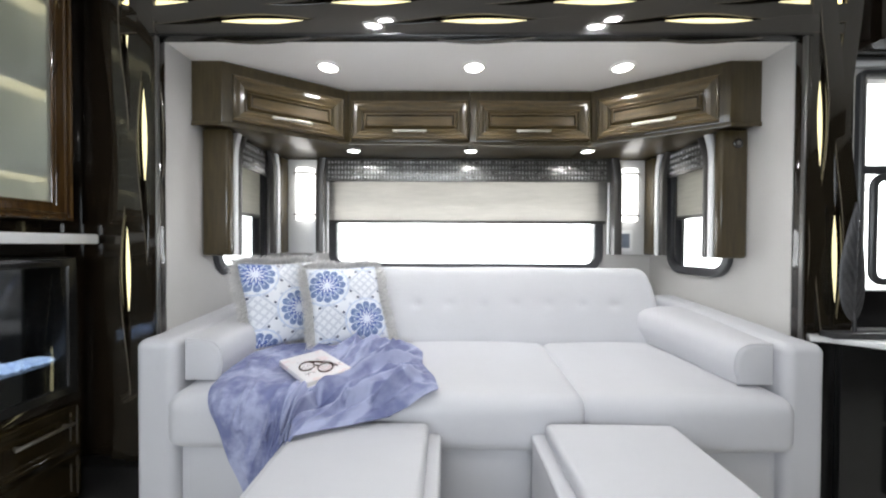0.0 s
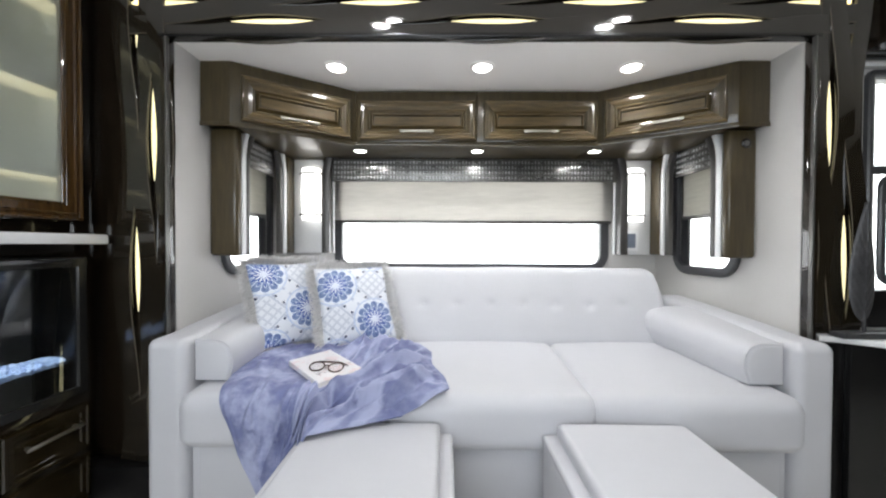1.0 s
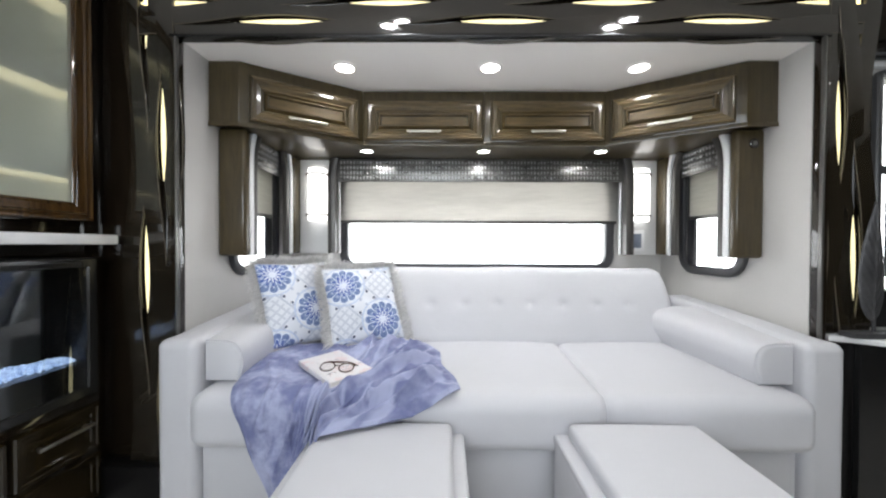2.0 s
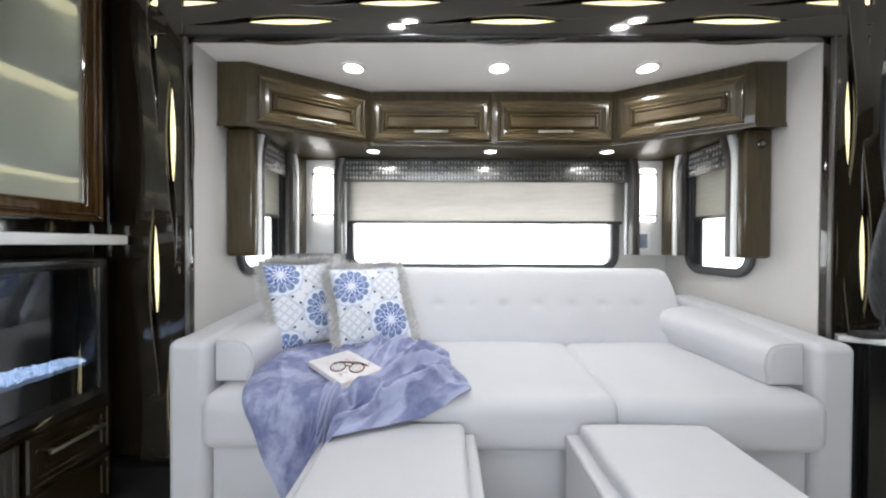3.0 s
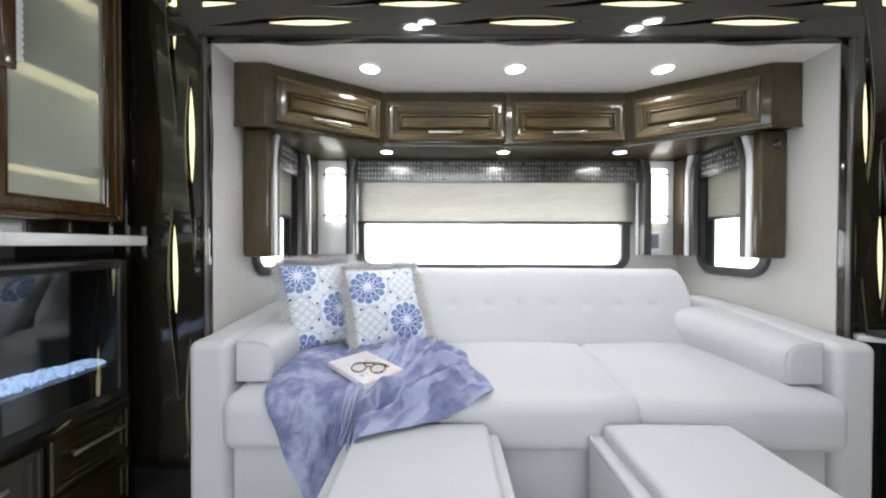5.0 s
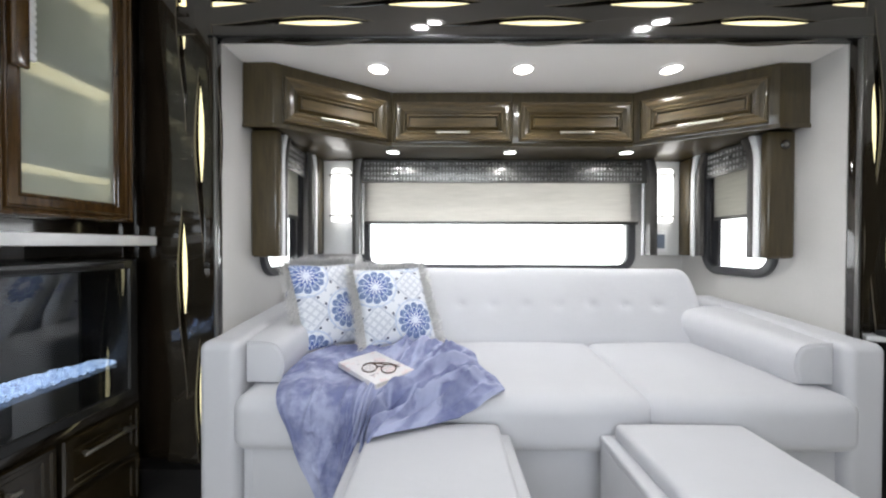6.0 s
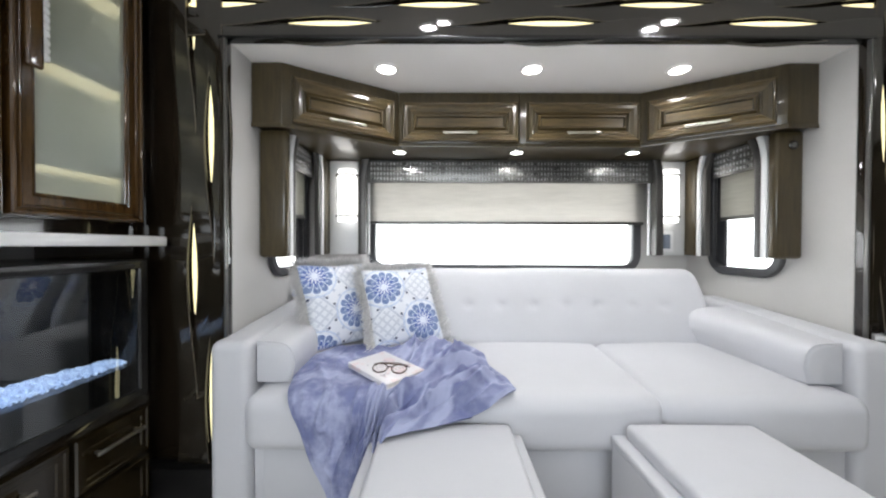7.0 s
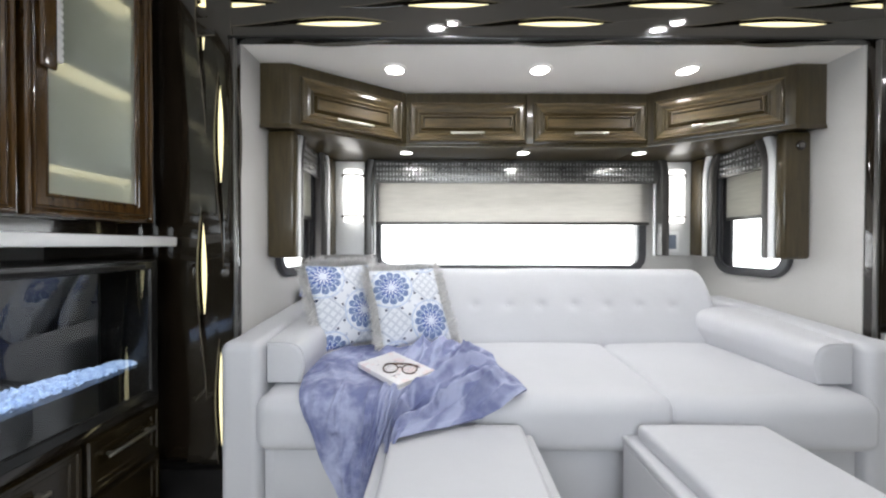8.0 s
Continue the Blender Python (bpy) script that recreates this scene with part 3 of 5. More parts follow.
def lattice(name, length, period, pitch, phase, place, label, amp=0.018, width=0.066, slit=0.009, lit=0.38):
    """Three wavy strips side by side; where neighbours part, the lit panel behind shows as a slim lens."""
    t = thing(name, place.translation, label, "trim panel")
    part("backing", moved(box(0, length, -0.012, 0.0, -pitch * 1.5, pitch * 1.5), place), EBONY, t)
    for mid, first_at in ((-pitch / 2, phase + period / 4), (pitch / 2, phase + period * 3 / 4)):
        at = first_at % period
        while at - lit / 2 < length:
            part("light_panel", moved(lens_panel(max(at - lit / 2, 0.004), min(at + lit / 2, length - 0.004), at, lit, mid, slit), place), AMBER, t, "amber backlit panel")
            at += period
        if first_at % period - period + lit / 2 > 0.02:
            at = first_at % period - period
            part("light_panel", moved(lens_panel(0.004, at + lit / 2, at, lit, mid, slit), place), AMBER, t, "amber backlit panel")
    for k in (-1, 0, 1):
        sign = 1 if k == 0 else -1

        def wave(s, k=k, sign=sign):
            return k * pitch + sign * amp * math.sin(2 * math.pi * (s - phase) / period)

        def proud(s, k=k, sign=sign):
            return 0.018 + 0.007 * sign * math.cos(2 * math.pi * (s - phase) / period) + 0.002 * k

        strip = part("ribbon", moved(ribbon(length, width if k == 0 else width * 0.98, wave, proud), place), LATTICE, t)
        # the two bevel faces take the painted edge highlight
        strip.data.materials.append(LATTICE_EDGE)
        strip.data.polygons.foreach_set("material_index", [1 if q % 9 in (1, 6) and q < 9 * 150 else 0 for q in range(len(strip.data.polygons))])
    return t


# along s the middle strip swings up at phase + period/4, opening the lower gap there
UP = pose(0, 0, 0, 0, -90, 0)
lattice("wall_lattice", ROOM_Z, 1.01, 0.065, 1.40 - 0.2525, pose(-1.190, YF, 0) @ UP, "glossy dark woven-strip pilaster with amber lit slits", slit=0.009)
lattice("wall_lattice", ROOM_Z - 0.642, 1.01, 0.065, 1.40 - 0.642 + 0.2525, pose(1.430, YF, 0.642) @ UP, "glossy dark woven-strip pilaster with amber lit slits", amp=0.019, width=0.063, slit=0.0115)
lattice("header_lattice", 2.72, 0.84, 0.070, -0.695 + 1.245 - 0.21, pose(-1.245, YF, 1.850), "glossy dark woven-strip header with amber lit slits", 0.018, 0.069, 0.0085, 0.33)
solo("header_board", box(XL - 0.03, XR + 0.03, 1.292, YF - 0.002, ZC - 0.002, ZC + 0.012, 0.003), BLACK, "black board under the header", "trim", kind="structure")
for side, x in (("left", XL), ("right", XR)):
    s = -1 if side == "left" else 1
    a, b = sorted((x, x + s * 0.024))
    solo("trim_" + side, box(a, b, 1.290, 1.331, 0.0, ZC - 0.003, 0.005, segments=3), EBONY, "dark lacquered edge strip of the slide-out opening", "trim", kind="structure")
    a, b = sorted((x - s * 0.004, x + s * 0.003))
    solo("trim_metal_" + side, box(a, b, 1.284, 1.300, 0.0, ZC - 0.004, 0.002), PEWTER, "thin metal edge strip of the opening", "trim", kind="structure")
solo("plinth", box(-1.408, -1.10, 1.263, YF - 0.002, 0.0, 0.138, 0.004), SATIN, "dark plinth under the pilaster", "trim", kind="structure")

# ---- upper cabinets ----
ZU = 1.482
DOOR = [(0, 0), (0, 0.018), (0.003, 0.024), (0.007, 0.0265), (0.011, 0.024), (0.014, 0.0195), (0.028, 0.0195), (0.031, 0.0180), (0.045, 0.0095), (0.049, 0.0115), (0.053, 0.0110), (0.055, 0.004), (0.060, 0.001)]
PANEL = [(0, 0), (0.001, 0.002), (0.004, 0.006), (0.006, 0.013), (0.009, 0.0185), (0.013, 0.0185), (0.0155, 0.0090), (0.020, 0.0085)]


def pull(x0, x1, z, y, m, parent):
    bm = box(x0, x1, y - 0.026, y - 0.018, z - 0.006, z + 0.006, 0.0025)
    for x in (x0 + 0.012, x1 - 0.02):
        box(x, x + 0.008, y - 0.019, y, z - 0.004, z + 0.004, bm=bm)
    return part("handle", moved(bm, m), NICKEL, parent, "brushed nickel bar handle")


def stiles_upright(d):
    """Gives the two upright sides of a mitred frame their own grain."""
    d.data.materials.append(WOOD_Z)
    d.data.polygons.foreach_set("material_index", [1 if q % 4 in (1, 3) else 0 for q in range(len(d.data.polygons))])


def cabinet_door(w, h, m, parent, wood=None, grip=0.17):
    wood = wood or WOOD_X
    d = part("door", moved(stepped_panel(w, h, DOOR, False), m), wood, parent, "", 25)
    stiles_upright(d)
    part("door_panel", moved(stepped_panel(w - 0.118, h - 0.118, PANEL), m), wood, d, "", 25)
    bead = stepped_panel(w - 0.118 - 0.029, h - 0.118 - 0.029, [(0, 0.006), (0, 0.0105), (0.003, 0.0105), (0.0045, 0.006)], False)
    part("glaze_line", moved(bead, m), SATIN, d, "dark glaze caught in the groove")
    pull(-grip / 2, grip / 2, -h / 2 + 0.038, -0.014, m, d)
    return d


def upper_cabinet(points, m, w, label, name="overhead_cabinet"):
    t = thing(name, (sum(p[0] for p in points) / len(points), sum(p[1] for p in points) / len(points), ZU), label, "cabinet", "overhead cabinets")
    part("body", prism(points, ZU, ZC - 0.002, 0.003), WOOD_Z, t)
    cabinet_door(w, 0.195, m, t)
    return t


YC = 1.755
L_POLY = [(XL + 0.001, 1.465), (-0.955, 1.465), (-0.497, YC), (-0.497, YB - 0.002), (XL + 0.001, YB - 0.002)]
R_POLY = [(2 * XC - x, y) for x, y in L_POLY][::-1]
MID = (-0.495 + 0.725) / 2
ang = math.degrees(math.atan2(YC - 1.465, 0.458))
upper_cabinet(L_POLY, pose(-0.722, 1.613, 1.592, 0, 0, ang), 0.475, "glazed brown walnut corner cabinet with a raised-panel door")
upper_cabinet([(-0.495, YC), (MID - 0.001, YC), (MID - 0.001, YB - 0.002), (-0.495, YB - 0.002)], pose(-0.186, YC, 1.592), 0.585, "glazed brown walnut overhead cabinet with a raised-panel door")
upper_cabinet([(MID + 0.001, YC), (0.725, YC), (0.725, YB - 0.002), (MID + 0.001, YB - 0.002)], pose(0.430, YC, 1.592), 0.565, "glazed brown walnut overhead cabinet with a raised-panel door")
upper_cabinet(R_POLY, pose(2 * XC + 0.722, 1.613, 1.592, 0, 0, -ang), 0.475, "glazed brown walnut corner cabinet with a raised-panel door")


def rail(points, z0, z1, out, name, label):
    """A moulding that runs along the cabinet fronts."""
    front = [Vector((x, y, 0)) for x, y in points]
    outer, inner = [], []
    for i, p in enumerate(front):
        n = Vector((0, 0, 0))
        for a, b in ((i - 1, i), (i, i + 1)):
            if 0 <= a and b < len(front):
                d = (front[b] - front[a]).normalized()
                n += Vector((d.y, -d.x, 0))
        n.normalize()
        outer.append((p.x + n.x * out, p.y + n.y * out))
        inner.append((p.x + n.x * 0.0015, p.y + n.y * 0.0015))
    return solo(name, prism(outer + inner[::-1], z0, z1, 0.0006), WOOD_Z, label, "trim", kind="structure")


FRONT = [L_POLY[0], L_POLY[1], L_POLY[2], R_POLY[2], R_POLY[3], R_POLY[4]]
rail(FRONT, ZU - 0.012, ZU + 0.006, 0.003, "trim_light_rail", "walnut light rail under the cabinets")

# ---- lamps ----
def ceiling_light(name, at, r, watts, label, group, colour=(0.965, 0.98, 1.0)):
    t = thing(name, at, label, "ceiling light", group)
    x, y, z = at
    part("rim", moved(lathe([(r * 0.86, -0.004), (r * 0.90, -0.007), (r * 1.08, -0.006), (r * 1.16, -0.001), (r * 1.16, 0.0)]), pose(x, y, z)), HEADLINER if r > 0.04 else CHROME, t)
    part("lens", moved(lathe([(0.001, -0.0072), (r * 0.6, -0.0066), (r * 0.88, -0.0045), (r * 0.88, -0.001)]), pose(x, y, z)), LENS, t, "lit frosted lens")
    disc_lamp("bulb", t, (x, y, z - 0.010), r * 1.5, watts, colour)
    return t


first = ceiling_light("recessed_downlight", (-0.520, 1.520, ZC), 0.046, DOWN_W, "round white recessed downlight, lit", "slide ceiling downlights")
for x in (0.1165, 0.762):
    copy_thing(first, pose(x, 1.520, ZC))
first = ceiling_light("puck_light", (-0.509, 1.893, ZU), 0.037, PUCK_W, "small round puck light, lit, under the cabinet", "puck lights under the cabinets")
for x in (0.130, 0.764):
    copy_thing(first, pose(x, 1.893, ZU))
first = ceiling_light("room_downlight", (-0.31, 1.00, ROOM_Z), 0.047, ROOM_W, "round white recessed downlight, lit", "main ceiling downlights")
for x, y in ((0.72, 1.00), (2.2, 1.00), (-0.31, -0.2), (0.72, -0.2), (1.75, -0.2)):
    copy_thing(first, pose(x, y, ROOM_Z))


def sconce(x, y):
    t = thing("wall_sconce", (x, y, 1.10), "lit white half-round glass sconce with dark metal bands", "wall lamp", "window sconces")
    part("backplate", box(x - 0.045, x + 0.045, y - 0.010, y, 1.115, 1.415, 0.003), CHROME, t)
    bm = bmesh.new()
    rows = []
    for z in (1.112, 1.120, 1.26, 1.412, 1.420):
        r = 0.050 if z in (1.112, 1.420) else 0.054
        rows.append([bm.verts.new((x + r * math.cos(math.pi * i / 20), y - 0.012 - 0.9 * r * math.sin(math.pi * i / 20), z)) for i in range(21)])
    for a, b in zip(rows, rows[1:]):
        for i in range(20):
            bm.faces.new((a[i], a[i + 1], b[i + 1], b[i]))
    bm.faces.new(rows[0]), bm.faces.new(rows[-1])
    part("glass_shade", bm, OPAL, t, "glowing opal glass shade")
    for z in (1.145, 1.388):
        pts = [(x + 0.058 * math.cos(math.pi * i / 16), y - 0.012 - 0.054 * math.sin(math.pi * i / 16), z) for i in range(17)]
        bm = tube(pts, 0.0055)
        for s in (-1, 1):
            join(bm, moved(lathe([(0.001, -0.007), (0.006, -0.004), (0.007, 0), (0.006, 0.004), (0.001, 0.007)], 12), pose(x + s * 0.064, y - 0.014, z)))
        part("band", bm, PEWTER_DARK, t, "dark metal band")
    return t


# ---- window surrounds ----
def perforated(x0, x1, z0, z1, y, m, parent, pitch_x=0.0195):
    v = part("valance", moved(box(x0, x1, y, y + 0.012, z0, z1, 0.003), m), PEWTER, parent, "dark pewter perforated valance")
    bm = bmesh.new()
    rows = 4
    for j in range(rows):
        z = z0 + (z1 - z0) * (j + 0.75) / (rows + 0.5)
        n = int((x1 - x0 - 0.03) / pitch_x)
        for i in range(n):
            x = x0 + 0.02 + pitch_x * i
            h, w = 0.0085, 0.0046
            c = [bm.verts.new(moved_point) for moved_point in ((x - w, y - 0.0005, z - h), (x + w, y - 0.0005, z - h), (x + w, y - 0.0005, z + h), (x - w, y - 0.0005, z + h))]
            d = [bm.verts.new((v2.co.x * 0.6 + x * 0.4, y - 0.004, v2.co.z * 0.7 + z * 0.3)) for v2 in c]
            bm.faces.new(d)
            for k in range(4):
                bm.faces.new((c[k], c[(k + 1) % 4], d[(k + 1) % 4], d[k]))
    p = part("perforations", moved(bm, m), STUD, v, "rows of small bright punched slots")
    p["kind"] = "stuff"
    return v


def curved_edge(x, lean, y0, y1, z0, z1, m, w, mat_, name, parent):
    """An upright edge strip whose head flares sideways by lean near the top."""
    bm = bmesh.new()
    rings = []
    for i in range(25):
        z = z0 + (z1 - z0) * i / 24
        f = max(0.0, (z - (z1 - 0.14)) / 0.14)
        c = x + lean * f * f
        rings.append([bm.verts.new(p) for p in ((c - w / 2, y0 + 0.004, z), (c - w / 4, y0, z), (c + w / 4, y0, z), (c + w / 2, y0 + 0.004, z), (c + w / 2, y1, z), (c - w / 2, y1, z))])
    for a, b in zip(rings, rings[1:]):
        for k in range(6):
            bm.faces.new((a[k], a[(k + 1) % 6], b[(k + 1) % 6], b[k]))
    bm.faces.new(rings[0]), bm.faces.new(rings[-1])
    return part(name, moved(bm, m), mat_, parent)


def shade(x0, x1, z0, z1, y, m, at, cloth=SHADE_CLOTH):
    t = thing("roller_shade", at, "half-lowered woven beige roller shade", "window shade", "roller shades")
    part("cloth", moved(box(x0, x1, y, y + 0.0015, z0, z1), m), cloth, t)
    part("hem_bar", moved(box(x0, x1, y - 0.006, y + 0.007, z0 - 0.018, z0 + 0.002, 0.004), m), PEWTER, t, "grey hem bar")
    return t


ZS = 0.915
IDENT = pose(0, 0, 0)
back = thing("window_surround", (XC, YB - 0.1, ZS), "pewter and walnut surround of the long window", "window surround", "window surrounds")
perforated(-0.720, 0.975, 1.343, ZU - 0.003, 2.060, IDENT, back)
for s in (-1, 1):
    curved_edge(XC + 0.013 + s * 0.880, s * 0.020 * -1, 2.040, 2.10, ZS, ZU - 0.002, IDENT, 0.044, PEWTER_DARK, "edge", back)
    curved_edge(XC + 0.013 + s * 0.852, s * 0.012 * -1, 2.1005, 2.112, ZS, ZU - 0.002, IDENT, 0.010, LINER, "liner", back)
shade(-0.765, 1.012, 1.122, 1.42, 2.218, IDENT, (XC, 2.218, 1.10))

for s, rot, x in ((-1, 90, XL), (1, -90, XR)):
    # local x runs along the wall, local -y points into the room
    m = pose(x, 1.82, 0, 0, 0, rot)
    near = 1 if s > 0 else -1       # local x of the end nearest the camera
    t = thing("window_surround", (x, 1.82, ZS), "walnut box surround of the end window with a white padded edge", "window surround", "window surrounds")

    def span(a, b):
        p, q = (a - 1.82) * -near, (b - 1.82) * -near
        return min(p, q), max(p, q)

    a, b = span(1.520, 1.566)
    part("front_leg", moved(box(a, b, -0.125, -0.001, ZS, ZU - 0.002, 0.016, segments=4), m), WOOD_Z, t, "walnut upright")
    curved_edge((1.583 - 1.82) * -near, 0.030 * -near, -0.124, -0.001, ZS, ZU - 0.002, m, 0.031, LINER, "front_liner", t)
    curved_edge((1.618 - 1.82) * -near, 0.042 * -near, -0.120, -0.001, ZS, ZU - 0.002, m, 0.037, PEWTER_DARK, "front_edge", t)
    curved_edge((1.955 - 1.82) * -near, -0.036 * -near, -0.118, -0.092, ZS, ZU - 0.002, m, 0.036, PEWTER_DARK, "rear_edge", t)
    curved_edge((1.990 - 1.82) * -near, -0.022 * -near, -0.124, -0.094, ZS, ZU - 0.002, m, 0.029, LINER, "rear_liner", t)
    a, b = span(2.006, 2.110)
    part("rear_leg", moved(box(a, b, -0.125, -0.090, ZS, ZU - 0.002, 0.012, segments=3), m), WOOD_Z, t, "walnut upright")
    a, b = span(1.640, 1.936)
    perforated(a, b, 1.345, ZU - 0.003, -0.085, m, t, 0.021)
    shade(a, b, 1.130, 1.42, -0.036, m, (x - s * 0.06, 1.78, 1.11), SHADE_DIM)
    # the corner panel that carries the sconce
    x0, x1 = sorted((x - s * 0.127, x - s * 0.300))
    solo("corner_panel", box(x0, x1, 2.090, 2.105, ZS, ZU - 0.003, 0.002), SILVER_PAPER, "silvery grasscloth corner panel carrying a sconce", "wall panel", "corner panels")
    sconce(x - s * 0.236, 2.0895)

plate = thing("wall_control", (1.072, 2.088, 0.94), "pale wall control plate with a grey-blue screen", "switch")
part("plate", box(1.030, 1.114, 2.079, 2.0895, 0.935, 1.060, 0.004), LINER, plate)
part("screen", box(1.048, 1.094, 2.0765, 2.0795, 0.955, 1.040, 0.002), surface("grey_screen", (0.16, 0.19, 0.24), (0.22, 0.25, 0.31), 0.25), plate, "grey-blue screen")
knob = thing("round_switch", (1.255, 1.519, 1.41), "small round dark switch on the walnut upright", "switch")
part("bezel", moved(lathe([(0.021, 0), (0.021, 0.004), (0.017, 0.007), (0.012, 0.006)], 24), pose(1.262, 1.5195, 1.415, 90)), EBONY, knob)
part("button", moved(lathe([(0.011, 0.003), (0.011, 0.007), (0.004, 0.010)], 20), pose(1.262, 1.5195, 1.415, 90)), PEWTER, knob)

# ---- sofa ----
SX0, SX1 = -0.940, 1.160


def seat_rise(y):
    """The seat climbs a little towards the back."""
    return 0.036 * max(0.0, min(1.0, (y - 1.20) / 0.50))


def seat_slope(p):
    q = Vector(p)
    if q.z > 0.38:
        q.z += seat_rise(q.y) * min(1.0, (q.z - 0.38) / 0.06)
    return q


def soft(x0, x1, y0, y1, z0, z1, r, cells=(10, 8, 5), crown=0.0, bulge=0.0, extra=None):
    half = ((x1 - x0) / 2, (y1 - y0) / 2, (z1 - z0) / 2)
    mid = Vector(((x0 + x1) / 2, (y0 + y1) / 2, (z0 + z1) / 2))

    def warp(p):
        u, v, w = p.x / half[0], p.y / half[1], p.z / half[2]
        q = Vector(p)
        if w > 0:
            q.z += crown * (1 - u * u) * (1 - v * v) * w
        q.y -= bulge * (1 - u * u) * (1 - w * w) * max(0, -v)
        n = noise.noise((p + mid) * 5.0)
        q.z += 0.0025 * n * max(0, w)
        q += mid
        return extra(q) if extra else q

    return rounded(half, r, cells, warp)


sofa = thing("sofa", (XC, 1.55, 0), "long white leather three-seat sofa with a button-tufted back", "sofa")
part("base", box(SX0 + 0.048, SX1 - 0.048, 1.185, 1.90, 0.03, 0.30, 0.008), LEATHER, sofa)
for x0, x1 in ((SX0 + 0.002, SX0 + 0.046), (SX1 - 0.046, SX1 - 0.002)):
    part("base_filler", box(x0, x1, 1.215, 1.90, 0.03, 0.30, 0.004), LEATHER, sofa)


def arm_rise(p):
    q = Vector(p)
    if q.z > 0.3:
        q.z += 0.058 * max(0, (q.y - 1.25) / 0.7) * min(1, (q.z - 0.3) / 0.3)
    return q


for x0, x1 in ((-1.080, SX0), (SX1, 1.297)):
    part("arm", soft(x0, x1, 1.180, 1.98, 0.02, 0.634, 0.032, (6, 14, 10), 0.006, 0.0, arm_rise), LEATHER, sofa)
third = (SX1 - SX0) / 3
for i in range(3):
    part("seat_cushion", soft(SX0 + third * i - 0.016 * (i > 0), SX0 + third * (i + 1) + 0.016 * (i < 2), 1.125, 1.80, 0.276, 0.468, 0.052, (16, 14, 6), 0.014, 0.012, seat_slope), LEATHER, sofa)


def back_cushion():
    m = pose(XC - 0.030, 1.795, 0.636, -24)
    half = (0.975, 0.085, 0.215)

    def warp(p):
        q = Vector(p)
        if p.y < 0:
            for k in range(10):
                tx = 0.829 - 0.163 * k - XC + 0.030
                d2 = ((p.x - tx) / 0.026) ** 2 + ((p.z - 0.002) / 0.020) ** 2
                q.y += 0.009 * math.exp(-d2)
                d2 = ((p.x - tx) / 0.07) ** 2 + ((p.z - 0.002) / 0.07) ** 2
                q.y += 0.004 * math.exp(-d2)
            q.y -= 0.014 * (1 - (p.z / half[2]) ** 2)
        q.z += 0.006 * noise.noise(Vector((p.x * 2.2, 0, 3))) * (p.z > 0)
        q.x -= 0.03 * (1 if p.x > 0 else -1) * max(0, p.z / half[2]) ** 3 * (abs(p.x) / half[0]) ** 8
        return m @ q

    return rounded(half, 0.055, (150, 4, 26), warp)


part("back_cushion", back_cushion(), LEATHER, sofa, "button-tufted back", 60)
bm = None
for k in range(10):
    bm = join(bm, moved(lathe([(0.007, 0), (0.007, 0.002), (0.005, 0.004), (0.001, 0.005)], 14), pose(0.829 - 0.163 * k, 1.795, 0.636) @ pose(0, 0, 0, -24) @ pose(0, -0.0835, 0.002, 90)))
    part("button", bm, LEATHER, sofa)
    bm = None
part("back_frame", box(SX0 + 0.002, SX1 - 0.002, 1.93, 2.16, 0.03, 0.70, 0.02), LEATHER, sofa)


def bolster(side):
    """A wedge-shaped arm bolster: flat below and against the arm, rounded towards the seat."""
    x_in = SX1 - 0.004 if side > 0 else SX0 + 0.004
    w, h = 0.132, 0.146
    prof = [(0, 0)]
    for i in range(17):
        a = radians(90 * i / 16)
        prof.append((-w * math.cos(a) ** 0.40 - 0.004 * (1 - i / 16), 0.012 + (h - 0.012) * math.sin(a) ** 0.46 if i else 0.0))
    prof[1] = (-w + 0.012, 0.0)
    n = len(prof)
    bm = bmesh.new()
    rings = []
    for i, (y, k) in enumerate([(1.222, 0.86), (1.224, 0.93), (1.230, 0.98), (1.240, 1.0)] + [(1.24 + 0.48 * j / 12, 1.0) for j in range(1, 13)] + [(1.735, 0.97), (1.746, 0.90), (1.750, 0.80)]):
        ring = []
        for px, pz in prof:
            cx, cz = -w * 0.42, h * 0.45
            s = 1 + 0.02 * (y - 1.24) * 2
            wide = 1 + (0.85 if side > 0 else 0.25) * (y - 1.24) / 0.5
            tall = 1 + 0.10 * (y - 1.24) / 0.5
            ring.append(bm.verts.new((x_in + side * (cx + (px - cx) * k) * wide, y, 0.478 + seat_rise(y) + cz + (pz - cz) * k * s * tall + 0.003 * math.sin(y * 9))))
        rings.append(ring)
    for a, b in zip(rings, rings[1:]):
        for k in range(n):
            bm.faces.new((a[k], a[(k + 1) % n], b[(k + 1) % n], b[k]))
    bm.faces.new(rings[0]), bm.faces.new(rings[-1])
    t = thing("bolster", (x_in - side * 0.06, 1.48, 0.478), "white leather wedge bolster lying along the sofa arm", "bolster", "arm bolsters")
    part("cover", bm, LEATHER, t, "", 50)
    for y in (1.2325,):
        pts = [(x_in + side * px, y - 0.003, 0.478 + pz) for px, pz in prof[1:]]
        part("piping", tube(pts, 0.0028, 6), LEATHER, t, "stitched edge piping")
    return t


bolster(-1)
bolster(1)


